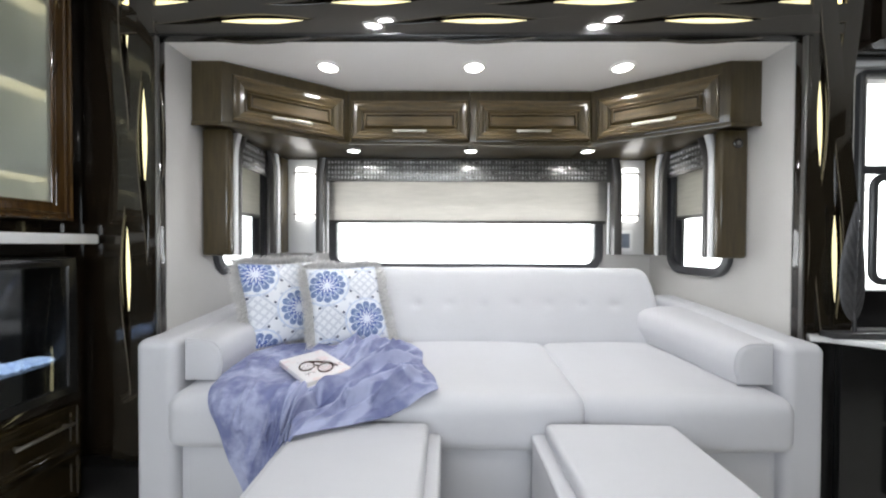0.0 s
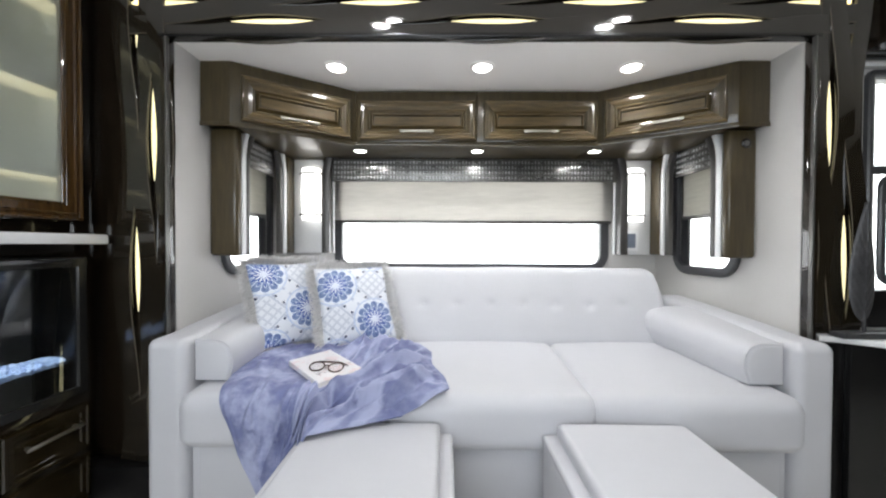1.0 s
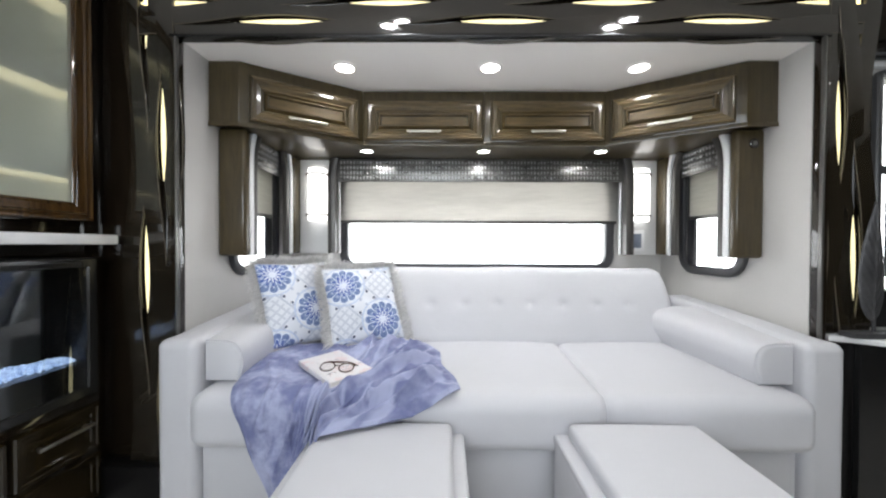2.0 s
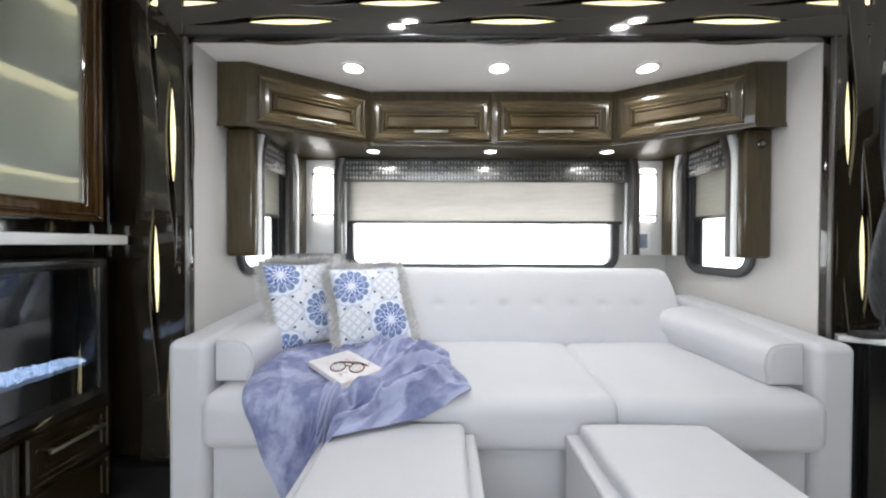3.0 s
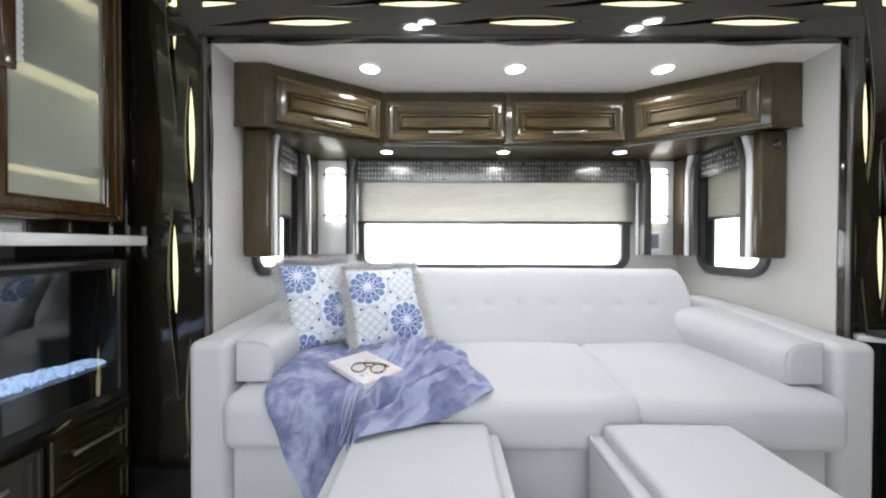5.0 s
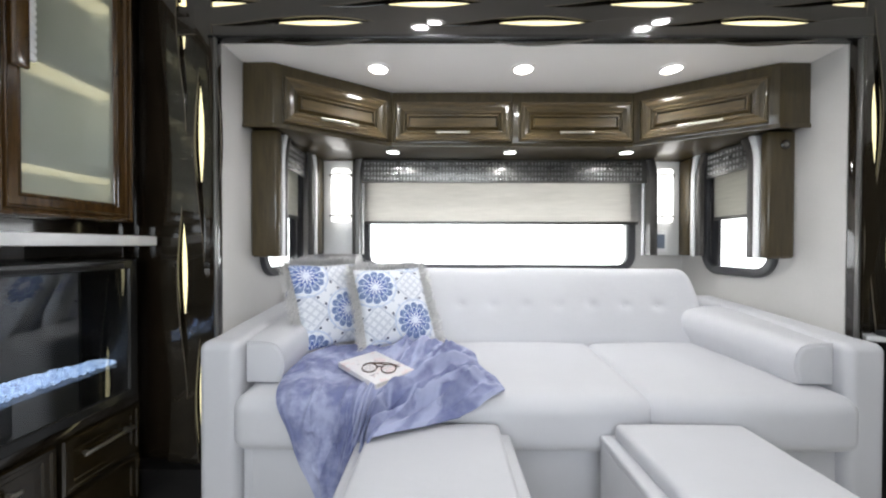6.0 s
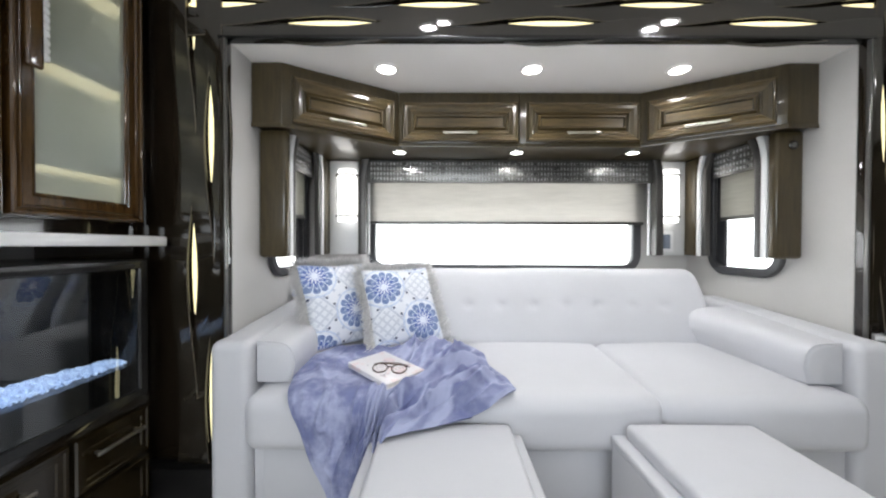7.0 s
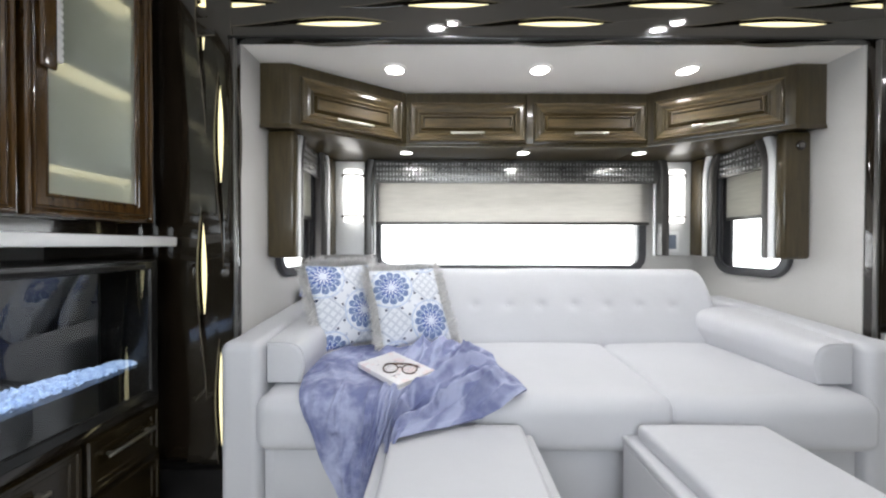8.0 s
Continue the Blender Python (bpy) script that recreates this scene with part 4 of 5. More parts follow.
# ---- ottomans ----
def ottoman(x0, label):
    x1, y0, y1 = x0 + 0.455, 0.60, 1.108
    t = thing("ottoman", ((x0 + x1) / 2, (y0 + y1) / 2, 0), label, "ottoman", "ottomans before the sofa")
    b0, b1 = x0 - 0.022, x1 + 0.010
    part("body", soft(b0 + 0.002, b1 - 0.002, y0, y1 + 0.006, 0.02, 0.338, 0.012, (6, 6, 4)), LEATHER, t)
    part("ledge", soft(b0, b1, y0 - 0.002, y1 + 0.008, 0.331, 0.359, 0.010, (6, 6, 2)), LEATHER, t)
    part("lid", soft(x0 + 0.017, x1 - 0.029, y0 + 0.015, y1 - 0.008, 0.352, 0.404, 0.018, (10, 10, 3), 0.010), LEATHER, t, "padded lid")
    for sx in (x0 + 0.05, x1 - 0.05):
        for sy in (y0 + 0.05, y1 - 0.05):
            part("foot", moved(lathe([(0.018, 0), (0.022, 0.004), (0.022, 0.024)], 12), pose(sx, sy, 0)), EBONY, t, "dark round foot")
    return t


ottoman(-0.478, "white leather storage ottoman, a blue throw over its corner")
ottoman(0.298, "white leather storage ottoman with a padded lid")


# ---- pillows ----
def pillow(m, label, print_, shear, size=0.328):
    t = thing("throw_pillow", (0, 0, 0), label, "pillow", "patterned pillows on the sofa")
    h, n = size / 2, 36
    bm, grid = bmesh.new(), {}
    for side in (-1, 1):
        for i in range(n + 1):
            for j in range(n + 1):
                u, v = 2 * i / n - 1, 2 * j / n - 1
                if abs(u) == 1 or abs(v) == 1:
                    key = (i, j)
                else:
                    key = (i, j, side)
                if key in grid:
                    continue
                pinch = 1 - 0.06 * (1 - abs(u)) * (abs(v) ** 4) if abs(v) >= abs(u) else 1 - 0.06 * (1 - abs(v)) * (abs(u) ** 4)
                puff = 0.062 * ((1 - u ** 2) * (1 - v ** 2)) ** 0.42
                wr = 0.004 * noise.noise(Vector((u * 3, v * 3, side * 2)))
                grid[key] = bm.verts.new((u * h * pinch, side * (puff + wr * (1 - abs(u)) * (1 - abs(v)) * 3), h + v * h * pinch))
    for side in (-1, 1):
        for i in range(n):
            for j in range(n):
                quad = [grid.get((a, b, side)) or grid[(a, b)] for a, b in ((i, j), (i + 1, j), (i + 1, j + 1), (i, j + 1))]
                bm.faces.new(quad)
    lean = Matrix(((1, 0, -shear, shear * h), (0, 1, 0, 0), (0, 0, 1.12, 0), (0, 0, 0, 1)))   # the stuffing has slumped sideways
    bm.transform(lean)
    part("cover", bm, print_, t, "white cotton printed with blue flower medallions", 180)
    bm = bmesh.new()
    rng = random.Random(7)
    for k in range(5200):
        e, s = rng.randrange(4), rng.uniform(-1, 1)
        pin = 1 - 0.06 * (1 - abs(s))
        p, out, along = [((s * h, h * pin), (0, 1), (1, 0)), ((s * h, -h * pin), (0, -1), (1, 0)), ((h * pin, s * h), (1, 0), (0, 1)), ((-h * pin, s * h), (-1, 0), (0, 1))][e]
        base = Vector((p[0] - out[0] * 0.004, rng.uniform(-0.008, 0.008), h + p[1] - out[1] * 0.004))
        o = Vector((out[0], 0, out[1]))
        if abs(s) > 0.9:
            o = (o + Vector((along[0], 0, along[1])) * (0.8 if s > 0 else -0.8)).normalized()
        a = Vector((along[0], 0, along[1]))
        ln = rng.uniform(0.018, 0.048)
        drift = a * rng.uniform(-0.034, 0.034) + Vector((0, rng.uniform(-0.036, 0.016), -0.008))
        w = a * rng.uniform(0.0009, 0.0018) + Vector((0, 0.0012, 0))
        prev = None
        for q in (0, 0.35, 0.7, 1):
            c = base + o * ln * q + drift * q * q
            pair = (bm.verts.new(c - w * (1 - 0.5 * q)), bm.verts.new(c + w * (1 - 0.5 * q)))
            if prev:
                bm.faces.new((prev[0], prev[1], pair[1], pair[0]))
            prev = pair
    bm.transform(lean)
    f = part("fringe", bm, FRINGE, t, "loose grey fringe", 180)
    f["kind"] = "stuff"
    t.matrix_world = m
    return t


pillow(pose(-0.430, 1.540, 0.522, -24, -1, 22), "square blue medallion pillow with grey fringe, leaning on its neighbour", PRINTS[0], 0.11)
pillow(pose(-0.702, 1.530, 0.520, -17, 1, 46), "square blue medallion pillow with grey fringe, against the sofa back", PRINTS[1], 0.10, 0.338)


# ---- throw blanket ----
def smooth(a, b, x):
    t = max(0.0, min(1.0, (x - a) / (b - a)))
    return t * t * (3 - 2 * t)


def along(points, s):
    for (s0, v0), (s1, v1) in zip(points, points[1:]):
        if s <= s1:
            return v0 + (v1 - v0) * (s - s0) / (s1 - s0) if s > s0 else v0
    return points[-1][1]


# angle of each pleat about the gathered tail, and its height
PLEATS = [(-14, 0.005), (4, 0.006), (12, 0.020), (18, 0.030), (25, 0.022), (32, 0.052), (41, 0.034), (48, 0.048), (57, 0.036), (66, 0.024)]
FINE = [(9 + 5.3 * i, 0.011 + 0.013 * abs(math.sin(i * 2.3))) for i in range(13)]


def crease(a, b, c):
    """A sharp ridge along the zero line of a noise."""
    return max(0.0, 1 - 4.6 * abs(noise.noise(Vector((a, b, c))))) ** 1.2


def blanket():
    left = [(0.0, -0.80), (0.12, -0.86), (0.30, -0.82), (0.46, -0.765), (0.60, -0.705), (0.75, -0.640), (0.88, -0.600)]
    right = [(0.0, -0.16), (0.10, -0.10), (0.22, -0.085), (0.34, -0.040), (0.41, -0.020), (0.48, -0.120), (0.56, -0.28), (0.64, -0.44), (0.76, -0.52), (0.88, -0.575)]
    bm, nu, nv = bmesh.new(), 300, 300
    grid = []
    for j in range(nv + 1):
        s = 0.88 * j / nv
        xa, xb = along(left, s), along(right, s)
        row = []
        for i in range(nu + 1):
            u = i / nu
            x = xa + (xb - xa) * u
            # the way down from seat to front: hangs free beside the ottoman, lies on its lid where it stands
            y_seat, edge = 1.56, 0.43
            if s < edge - 0.03:
                y, z, ny, nz = y_seat - s, 0.484, 0, 1
            else:
                q = min(1.0, (s - edge + 0.03) / 0.10)
                a = radians(90 * q)
                r = 0.062
                y, z = y_seat - edge + 0.03 - r * math.sin(a), 0.484 - r * (1 - math.cos(a))
                ny, nz = -math.sin(a), math.cos(a)
                rest = max(0.0, s - edge - 0.07)
                hang = (y - 0.02 * rest, z - rest)
                floor_z = 0.416
                down = max(0.0, z - floor_z)
                lie = (y - max(0.0, rest - down) * 0.95 - 0.004, max(floor_z, z - rest))
                k = smooth(-0.50, -0.43, x)
                y, z = hang[0] * (1 - k) + lie[0] * k, hang[1] * (1 - k) + lie[1] * k
                ny, nz = ny * (1 - k) , nz * (1 - k) + k
            # long folds fan out from the gathered tail; the flat part by the arm is only crushed
            fx, fs = x + 0.575, 0.80 - s
            ang_ = math.atan2(fx, fs)
            far = math.hypot(fx, fs)
            wob = noise.noise(Vector((x * 3.2, s * 3.2, 1.7)))
            deg = math.degrees(ang_) + 5.0 * wob
            fold = 0.0
            for at, tall in PLEATS:
                d = math.radians(deg - at - 2.5 * math.sin(far * 9 + at)) * far / ((0.006 if math.radians(deg - at) > 0 else 0.010) + 0.007 * far)
                fold += tall * math.exp(-d * d) * smooth(0.02, 0.20, far)
            for at, tall in FINE:
                d = math.radians(deg - at - 3.5 * math.sin(far * 6 + 1.7 * at)) * far / (0.004 + 0.004 * far)
                fold += tall * math.exp(-abs(d) ** 1.4) * smooth(0.12, 0.30, far)
            bend = deg + 2 * noise.noise(Vector((x * 6, s * 6, 2.2)))
            fan = smooth(0, 14, deg) * smooth(0.05, 0.22, far)
            fold += fan * (0.008 * crease(bend * 0.12, far * 0.5, 7.3) + 0.006 * crease(bend * 0.30, far * 0.9, 3.1))
            flop = smooth(16, 0, deg)
            fold += flop * (0.013 * crease(x * 7 + 0.6 * wob, s * 2.6, 5.7) + 0.007 * crease(x * 15 + s * 5, s * 11, 8.4))
            fold += 0.004 * noise.noise(Vector((x * 34, s * 26, 9.1)))
            hump = 0.030 * math.exp(-((x + 0.30) / 0.14) ** 2 - ((s - 0.12) / 0.10) ** 2)
            flat = 1 - 0.9 * math.exp(-((x + 0.478) / 0.15) ** 4 - ((s - 0.298) / 0.13) ** 4)
            hem = smooth(0.0, 0.16, min(u, 1 - u, 1 - j / nv))
            lift = 0.011 + (fold * (0.06 + 0.94 * hem) + 0.006) * flat + hump + 0.005 * math.exp(-((min(u, 1 - u) - 0.025) / 0.014) ** 2)
            lift = max(lift, 0.010)
            rim = min(u, 1 - u, j / nv, 1 - j / nv)
            lift *= 0.55 + 0.45 * smooth(0, 0.08, rim)
            side = 0.004 * math.sin(s * 26 + 2 * wob) * (abs(2 * u - 1) ** 6)
            row.append(bm.verts.new((x + side, y + ny * lift, z + nz * lift + seat_rise(y))))
        grid.append(row)
    for j in range(nv):
        for i in range(nu):
            bm.faces.new((grid[j][i], grid[j][i + 1], grid[j + 1][i + 1], grid[j + 1][i]))
    return bm


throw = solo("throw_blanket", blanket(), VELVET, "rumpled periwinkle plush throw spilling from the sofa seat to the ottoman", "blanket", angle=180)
solid = throw.modifiers.new("thickness", "SOLIDIFY")
solid.thickness, solid.offset = 0.007, -1

folded = thing("folded_blanket", (-0.985, 1.86, 0.70), "small folded blue plush blanket on the back of the sofa arm", "blanket")
for k in range(3):
    part("fold", soft(-1.065 + 0.004 * k, -0.925 - 0.006 * k, 1.80 + 0.004 * k, 1.95, 0.697 + 0.022 * k, 0.721 + 0.022 * k, 0.0105, (6, 6, 2), 0.004), VELVET, folded)

# ---- book and glasses ----
BM = pose(-0.478, 1.262, 0.509, 4, 1, 0)
book = thing("book", BM.translation, "closed paperback with a pale pink patterned cover", "book")


def local_part(name, bm, material, parent, m, label=""):
    return part(name, moved(bm, m), material, parent, label)


TURN_B = BM @ pose(0, 0, 0, 0, 0, 46)
local_part("pages", box(-0.080, 0.078, -0.118, 0.118, 0.003, 0.017, 0.001), PAPER, book, TURN_B, "cream pages")
local_part("front_cover", box(-0.083, 0.081, -0.121, 0.121, 0.017, 0.0195, 0.0008), COVER, book, TURN_B)
local_part("back_cover", box(-0.083, 0.081, -0.121, 0.121, 0.0, 0.003, 0.0008), COVER, book, TURN_B)
local_part("spine", box(-0.0845, -0.081, -0.121, 0.121, 0.0005, 0.019, 0.0012), COVER, book, TURN_B)

GM = BM @ pose(0.022, -0.034, 0.022, 0, 0, -4)
glasses = thing("eyeglasses", GM.translation, "folded dark tortoiseshell eyeglasses lying on the book", "eyeglasses")
for s in (-1, 1):
    rim = [(s * 0.034 + 0.026 * math.cos(2 * math.pi * i / 28), 0.001 - 0.030 + 0.004, 0.022 * math.sin(2 * math.pi * i / 28) + 0.020) for i in range(29)]
    tilt = pose(0, -0.028, -0.020, -72)
    local_part("rim", tube(rim, 0.0024, 8), TORTOISE, glasses, GM @ tilt)
    lens = bmesh.new()
    lens.faces.new([lens.verts.new((s * 0.034 + 0.0255 * math.cos(2 * math.pi * i / 28), -0.026, 0.0215 * math.sin(2 * math.pi * i / 28) + 0.020)) for i in range(28)])
    solid_lens = bmesh.ops.extrude_face_region(lens, geom=lens.faces[:])
    bmesh.ops.translate(lens, vec=(0, 0.0012, 0), verts=[v for v in solid_lens["geom"] if isinstance(v, bmesh.types.BMVert)])
    local_part("lens", lens, CLEAR, glasses, GM @ tilt, "clear lens").visible_shadow = False
    local_part("temple", tube([(s * 0.060, -0.006, 0.012), (s * 0.058, 0.014, 0.010), (s * 0.02, 0.034 + 0.005 * s, 0.007), (-s * 0.045, 0.030 + 0.006 * s, 0.006), (-s * 0.066, 0.024 + 0.006 * s, 0.003)], 0.0019, 6), TORTOISE, glasses, GM)
local_part("bridge", tube([(-0.010, -0.026, 0.024), (0, -0.027, 0.027), (0.010, -0.026, 0.024)], 0.0024, 8), TORTOISE, glasses, GM @ pose(0, -0.028, -0.020, -72))

# ---- entertainment wall with fireplace ----
XW, XFIRE = -1.380, -1.346
FACE = pose(XW, 0, 0, 0, 0, 90)   # local x runs along world y, local -y points to world +x


def on_face(bm, x=None):
    return moved(bm, pose(XW if x is None else x, 0, 0, 0, 0, 90))


hutch = thing("display_cabinet", (XW - 0.2, 0.66, 1.0), "dark cherry display cabinet with frosted glass doors and lit shelves", "cabinet")
part("top_panel", box(ROOM_L + 0.005, XW - 0.001, 0.02, 1.262, 1.955, 1.972), EBONY, hutch)
part("bottom_panel", box(ROOM_L + 0.005, XW - 0.001, 0.02, 1.262, 1.043, 1.062), EBONY, hutch)
part("back_panel", box(ROOM_L + 0.004, ROOM_L + 0.012, 0.02, 1.262, 1.062, 1.955), LINING, hutch, "pale lining")
for y in (0.02, 0.446, 0.851, 1.247):
    part("side_panel", box(ROOM_L + 0.012, XW - 0.001, y - 0.008 if y > 0.1 else y, y + 0.008, 1.062, 1.955), EBONY, hutch)
for y in (0.4555, 0.8415, 0.8605, 1.2375):
    part("lining", box(ROOM_L + 0.013, XW - 0.004, y - 0.0012, y + 0.0012, 1.063, 1.954), LINING, hutch, "pale lining")
for z in (1.195, 1.495, 1.795):
    for y0, y1 in ((0.456, 0.841), (0.861, 1.237)):
        sh = part("shelf", box(ROOM_L + 0.013, XW - 0.005, y0, y1, z, z + 0.034, 0.002), PEWTER, hutch)
        part("led_strip", box(XW - 0.105, XW - 0.020, y0 + 0.004, y1 - 0.004, z - 0.006, z - 0.0005), SHELF_LED, sh, "warm led strip")
GLASS_DOOR = [(0, 0), (0, 0.014), (0.002, 0.021), (0.006, 0.025), (0.010, 0.026), (0.014, 0.023), (0.016, 0.017), (0.018, 0.0165), (0.021, 0.021), (0.024, 0.022), (0.027, 0.019), (0.030, 0.017), (0.052, 0.016), (0.054, 0.012), (0.058, 0.015), (0.062, 0.013), (0.066, 0.006), (0.068, 0.0)]
for y0, y1 in ((0.452, 0.852), (0.864, 1.252)):
    d = part("glass_door", on_face(moved(stepped_panel(y1 - y0, 0.905, GLASS_DOOR, False), pose((y0 + y1) / 2, 0, 1.0475 + 0.4525))), CHERRY, hutch, "dark cherry door frame", 25)
    part("glass_panel", on_face(box(y0 + 0.06, y1 - 0.06, -0.010, -0.006, 1.11, 1.89)), FROSTED, d, "frosted seeded glass").visible_shadow = False
    for k in range(9):
        part("scallop", on_face(moved(lathe([(0.001, -0.006), (0.010, -0.005), (0.014, 0), (0.010, 0.005), (0.001, 0.006)], 12), pose(y0 + 0.077, -0.024, 1.480 + 0.021 * k, 90))), LINER, d, "pale carved scallop")
    part("ornament_plate", on_face(moved(rounded((0.020, 0.008, 0.11), 0.0075, (2, 1, 4)), pose(y0 + 0.052, -0.024, 1.55))), CHERRY, d)
solo("side_post", box(ROOM_L + 0.004, XW - 0.030, 1.264, YF - 0.001, 0.0, ROOM_Z - 0.002, 0.002), EBONY, "dark lacquered filler post beside the pilaster", "trim", kind="structure")
solo("ledge_recess", box(ROOM_L + 0.004, XW - 0.045, 0.02, 1.262, 1.003, 1.041), EBONY, "dark recessed strip under the display cabinet", "trim", kind="structure")
solo("counter_ledge", box(ROOM_L + 0.004, -1.290, -0.3, 1.275, 0.965, 1.001, 0.006), COUNTER, "white solid-surface ledge over the fireplace", "countertop")

fire = thing("electric_fireplace", (XFIRE - 0.1, 0.75, 0.44), "black electric fireplace with glowing blue-white crystals", "fireplace")
FY0, FY1, FZ0, FZ1 = 0.10, 1.238, 0.43, 0.918
part("surround", on_face(moved(stepped_panel(FY1 - FY0, FZ1 - FZ0, [(0, -0.05), (0, 0.010), (0.004, 0.014), (0.030, 0.014), (0.034, 0.008), (0.036, -0.05)], False), pose((FY0 + FY1) / 2, 0, (FZ0 + FZ1) / 2)), XFIRE), BLACK, fire)
for y0, y1 in ((FY0 + 0.06, 0.735), (0.79, FY1 - 0.055)):
    part("vent_slot", on_face(box(y0, y1, -0.0152, -0.0135, 0.890, 0.903, 0.0005), XFIRE), SATIN, fire, "black vent slot")
part("glass_front", on_face(box(FY0 + 0.034, FY1 - 0.034, -0.006, -0.002, FZ0 + 0.034, FZ1 - 0.034), XFIRE), SMOKED, fire, "smoked reflective glass").visible_shadow = False
bm = box(ROOM_L + 0.02, ROOM_L + 0.03, FY0, FY1, FZ0, FZ1)
box(ROOM_L + 0.03, XFIRE - 0.052, FY0, FY0 + 0.01, FZ0, FZ1, bm=bm)
box(ROOM_L + 0.03, XFIRE - 0.052, FY1 - 0.01, FY1, FZ0, FZ1, bm=bm)
box(ROOM_L + 0.03, XFIRE - 0.052, FY0, FY1, FZ1 - 0.01, FZ1, bm=bm)
box(ROOM_L + 0.03, XFIRE - 0.012, FY0 + 0.04, FY1 - 0.012, FZ0 + 0.004, 0.550, bm=bm)
part("firebox", bm, BLACK, fire)
bm = bmesh.new()
rng = random.Random(3)
for k in range(8000):
    r = rng.uniform(0.0022, 0.0056)
    cy = rng.uniform(FY0 + 0.06, FY1 - 0.020)
    c = Vector((rng.uniform(XFIRE - 0.12, XFIRE - 0.036), cy, 0.554 + rng.uniform(0, 0.006 + 0.030 * max(0.0, min(1.0, (FY1 - cy) / 0.36)))))
    rot = Euler((rng.uniform(0, 6), rng.uniform(0, 6), rng.uniform(0, 6))).to_matrix()
    vs = [bm.verts.new(c + rot @ (Vector(p) * r * rng.uniform(0.7, 1.2))) for p in ((1, 0, 0), (0, 1, 0), (-1, 0, 0), (0, -1, 0), (0, 0, 1), (0, 0, -1))]
    for a, b, d in ((0, 1, 4), (1, 2, 4), (2, 3, 4), (3, 0, 4), (1, 0, 5), (2, 1, 5), (3, 2, 5), (0, 3, 5)):
        bm.faces.new((vs[a], vs[b], vs[d]))
p = part("crystals", bm, CRYSTAL, fire, "glowing blue-white crystal chips", 10)
p["kind"] = "stuff"

drawers = thing("drawer_cabinet", (XW - 0.2, 0.66, 0), "dark lacquered drawer base below the fireplace", "cabinet")
part("body", box(ROOM_L + 0.004, XW + 0.016, -0.25, 1.262, 0.0, 0.426, 0.002), EBONY, drawers)
part("top_rail", box(XW + 0.017, XW + 0.030, -0.25, 1.262, 0.396, 0.428, 0.003), EBONY, drawers)
DRAWER = [(0, 0), (0, 0.014), (0.004, 0.020), (0.012, 0.020), (0.016, 0.016), (0.030, 0.016), (0.034, 0.012)]
WALNUT_DARK = wood_gloss("dark_walnut_drawer", (0.007, 0.005, 0.002), (0.025, 0.0165, 0.006), (14, 1.2, 14), 0.5, 0.22, 0.08)
for y0, y1 in ((1.002, 1.257), (0.62, 0.985)):
    for z0, z1 in ((0.222, 0.388), (0.04, 0.205)):
        m = FACE @ pose((y0 + y1) / 2, -0.0165, (z0 + z1) / 2)
        d = part("drawer", moved(stepped_panel(y1 - y0, z1 - z0, DRAWER), m), WALNUT_DARK, drawers, "dark walnut drawer front", 25)
        if z0 > 0.1:
            pull(-0.085, 0.085, 0.02, -0.016, m, d)

# ---- counter and cabinet beside the slide-out ----
def side_counter():
    pts = [(1.319, 1.283)]
    for i in range(13):
        a = i / 12
        pts.append((1.34 + 0.22 * a, 1.283 - 0.118 * smooth(0, 1, a)))
    return pts + [(3.3, 1.160), (3.3, 1.444), (1.37, 1.444), (1.37, 1.34), (1.345, 1.283)]


solo("side_counter", prism(side_counter()[1:-1], 0.618, 0.640, 0.004), COUNTER, "white solid-surface counter with a curved front edge", "countertop")
base = thing("base_cabinet", (2.2, 1.3, 0), "black lacquered base cabinet under the counter", "cabinet")
part("body", box(1.42, 3.25, 1.25, 1.44, 0.0, 0.616, 0.004), BLACK, base)
for z in (0.46, 0.20):
    part("panel", moved(stepped_panel(0.9, 0.24, DRAWER), pose(2.03, 1.25, z)), BLACK, base)
part("post", box(1.345, 1.419, 1.27, 1.44, 0.0, 0.616, 0.004), SATIN, base)


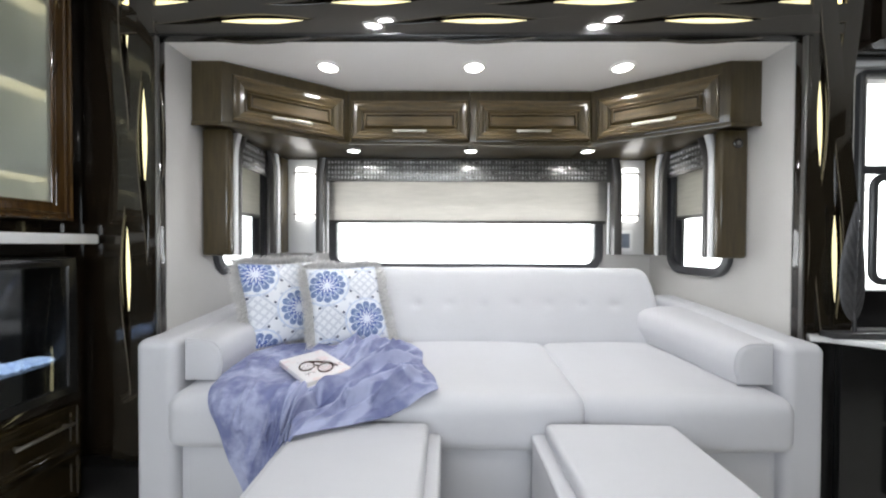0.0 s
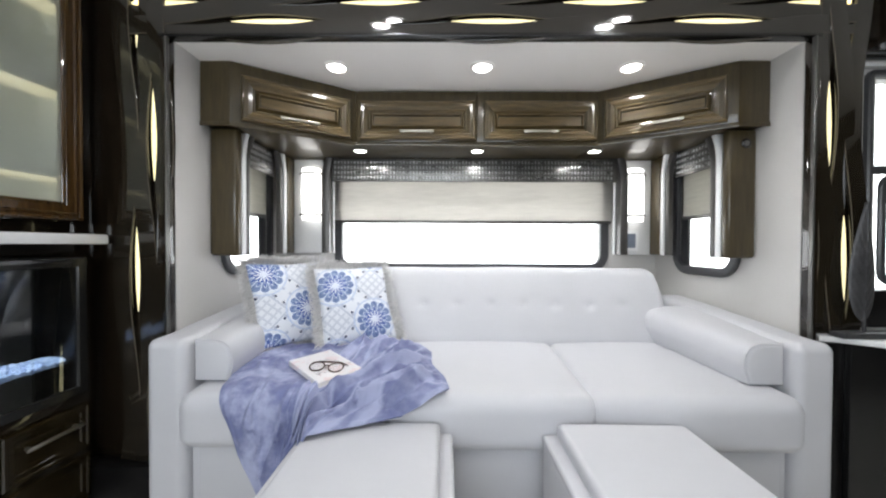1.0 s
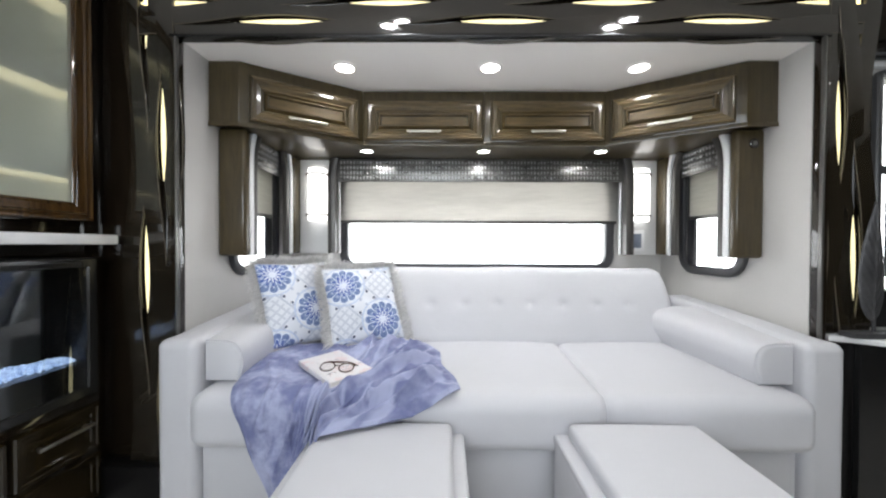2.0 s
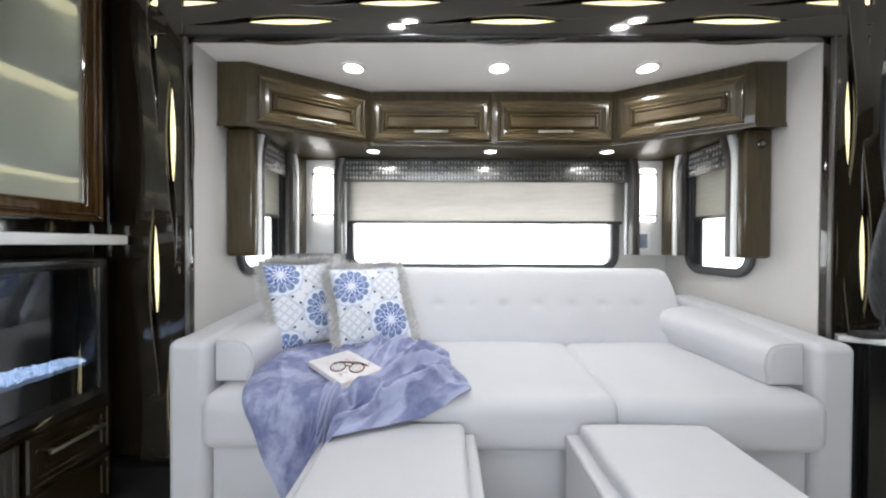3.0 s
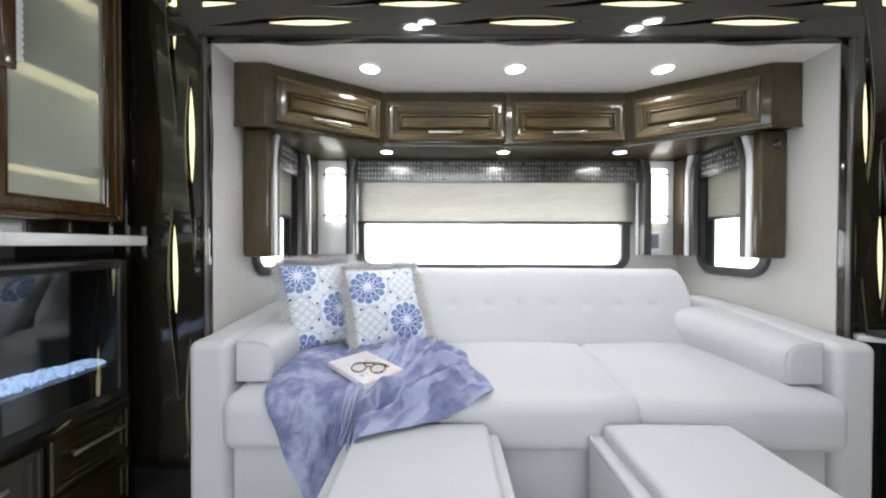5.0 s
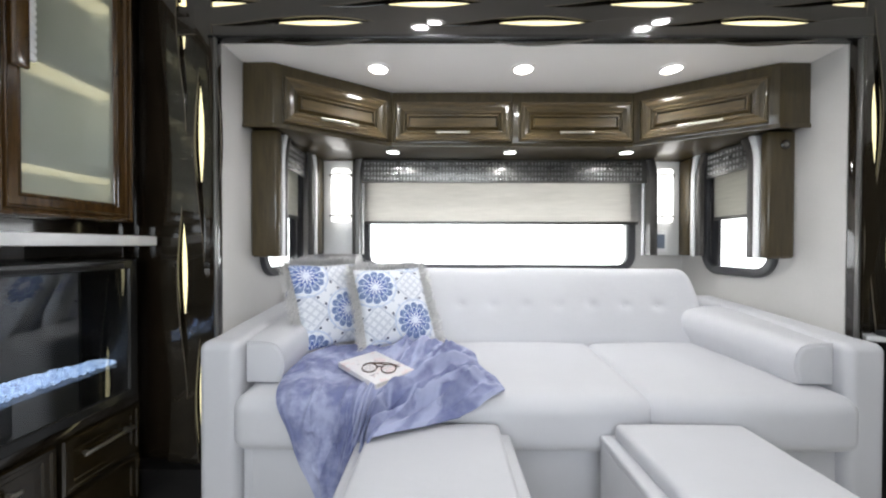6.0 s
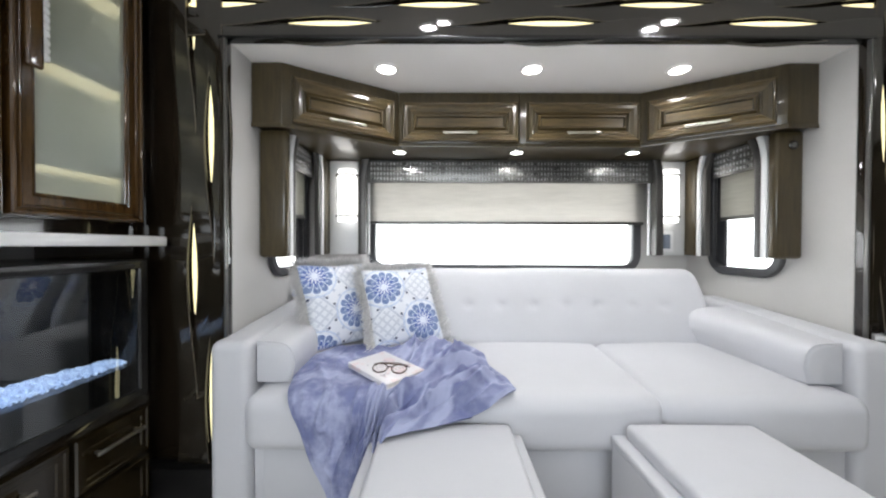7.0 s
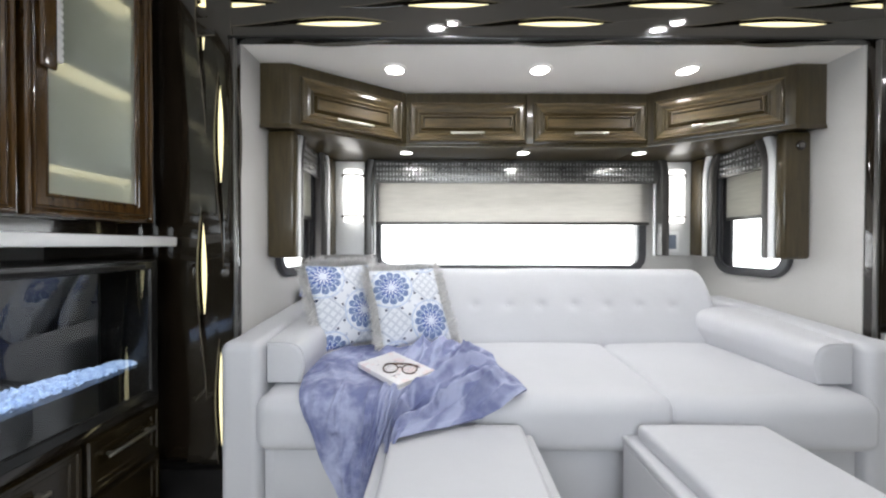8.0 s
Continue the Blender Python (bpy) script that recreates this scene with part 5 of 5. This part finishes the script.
def leaf_blade(cx, cy, z0, z1, half):
    """An upright ovate blade with a raised midrib and slanting side ribs."""
    bm, rows, nu, nv = bmesh.new(), [], 24, 60
    for side in (-1, 1):
        grid = []
        for j in range(nv + 1):
            v = j / nv
            wide = half * max(0.0, math.sin(math.pi * v ** 0.72)) ** 0.75 * (1 - 0.30 * v)
            row = []
            for i in range(nu + 1):
                u = 2 * i / nu - 1
                rib = abs(math.sin(math.pi * (9 * v - 2.2 * abs(u)))) ** 6
                thick = (0.0035 + 0.003 * math.exp(-(u / 0.09) ** 2) + 0.0018 * rib) * (1 - u * u) ** 0.4
                bend = 0.012 * math.sin(math.pi * v)
                row.append(bm.verts.new((cx + u * wide + 0.010 * math.sin(2.4 * v), cy + side * thick + bend * u * u, z0 + (z1 - z0) * v)))
            grid.append(row)
        for j in range(nv):
            for i in range(nu):
                bm.faces.new((grid[j][i], grid[j][i + 1], grid[j + 1][i + 1], grid[j + 1][i]))
    bmesh.ops.remove_doubles(bm, verts=bm.verts, dist=0.0001)
    return bm


solo("backsplash", box(1.372, 3.3, 1.421, 1.4445, 0.641, 0.790, 0.003), SATIN, "black ledge panel under the window", "trim", kind="structure")

leaf = thing("leaf_sculpture", (1.497, 1.262, 0.641), "dark grey metal leaf sculpture on a flat base, on the counter", "sculpture")
part("base", box(1.375, 1.618, 1.232, 1.286, 0.641, 0.662, 0.003), BRONZE, leaf)
part("stem", tube([(1.478, 1.262, 0.660), (1.476, 1.262, 0.690), (1.474, 1.262, 0.730)], 0.006, 10), BRONZE, leaf)
part("blade", leaf_blade(1.470, 1.262, 0.700, 1.130, 0.054), BRONZE, leaf, "ribbed leaf blade", 60)

over = thing("wall_cabinet", (2.3, 1.35, 1.74), "dark lacquered cabinet above the window", "cabinet")
part("body", box(1.60, 3.2, 1.30, 1.448, 1.735, ROOM_Z - 0.003, 0.004), EBONY, over)
part("door", moved(stepped_panel(0.7, 0.19, DRAWER), pose(2.05, 1.30, 1.85)), EBONY, over)
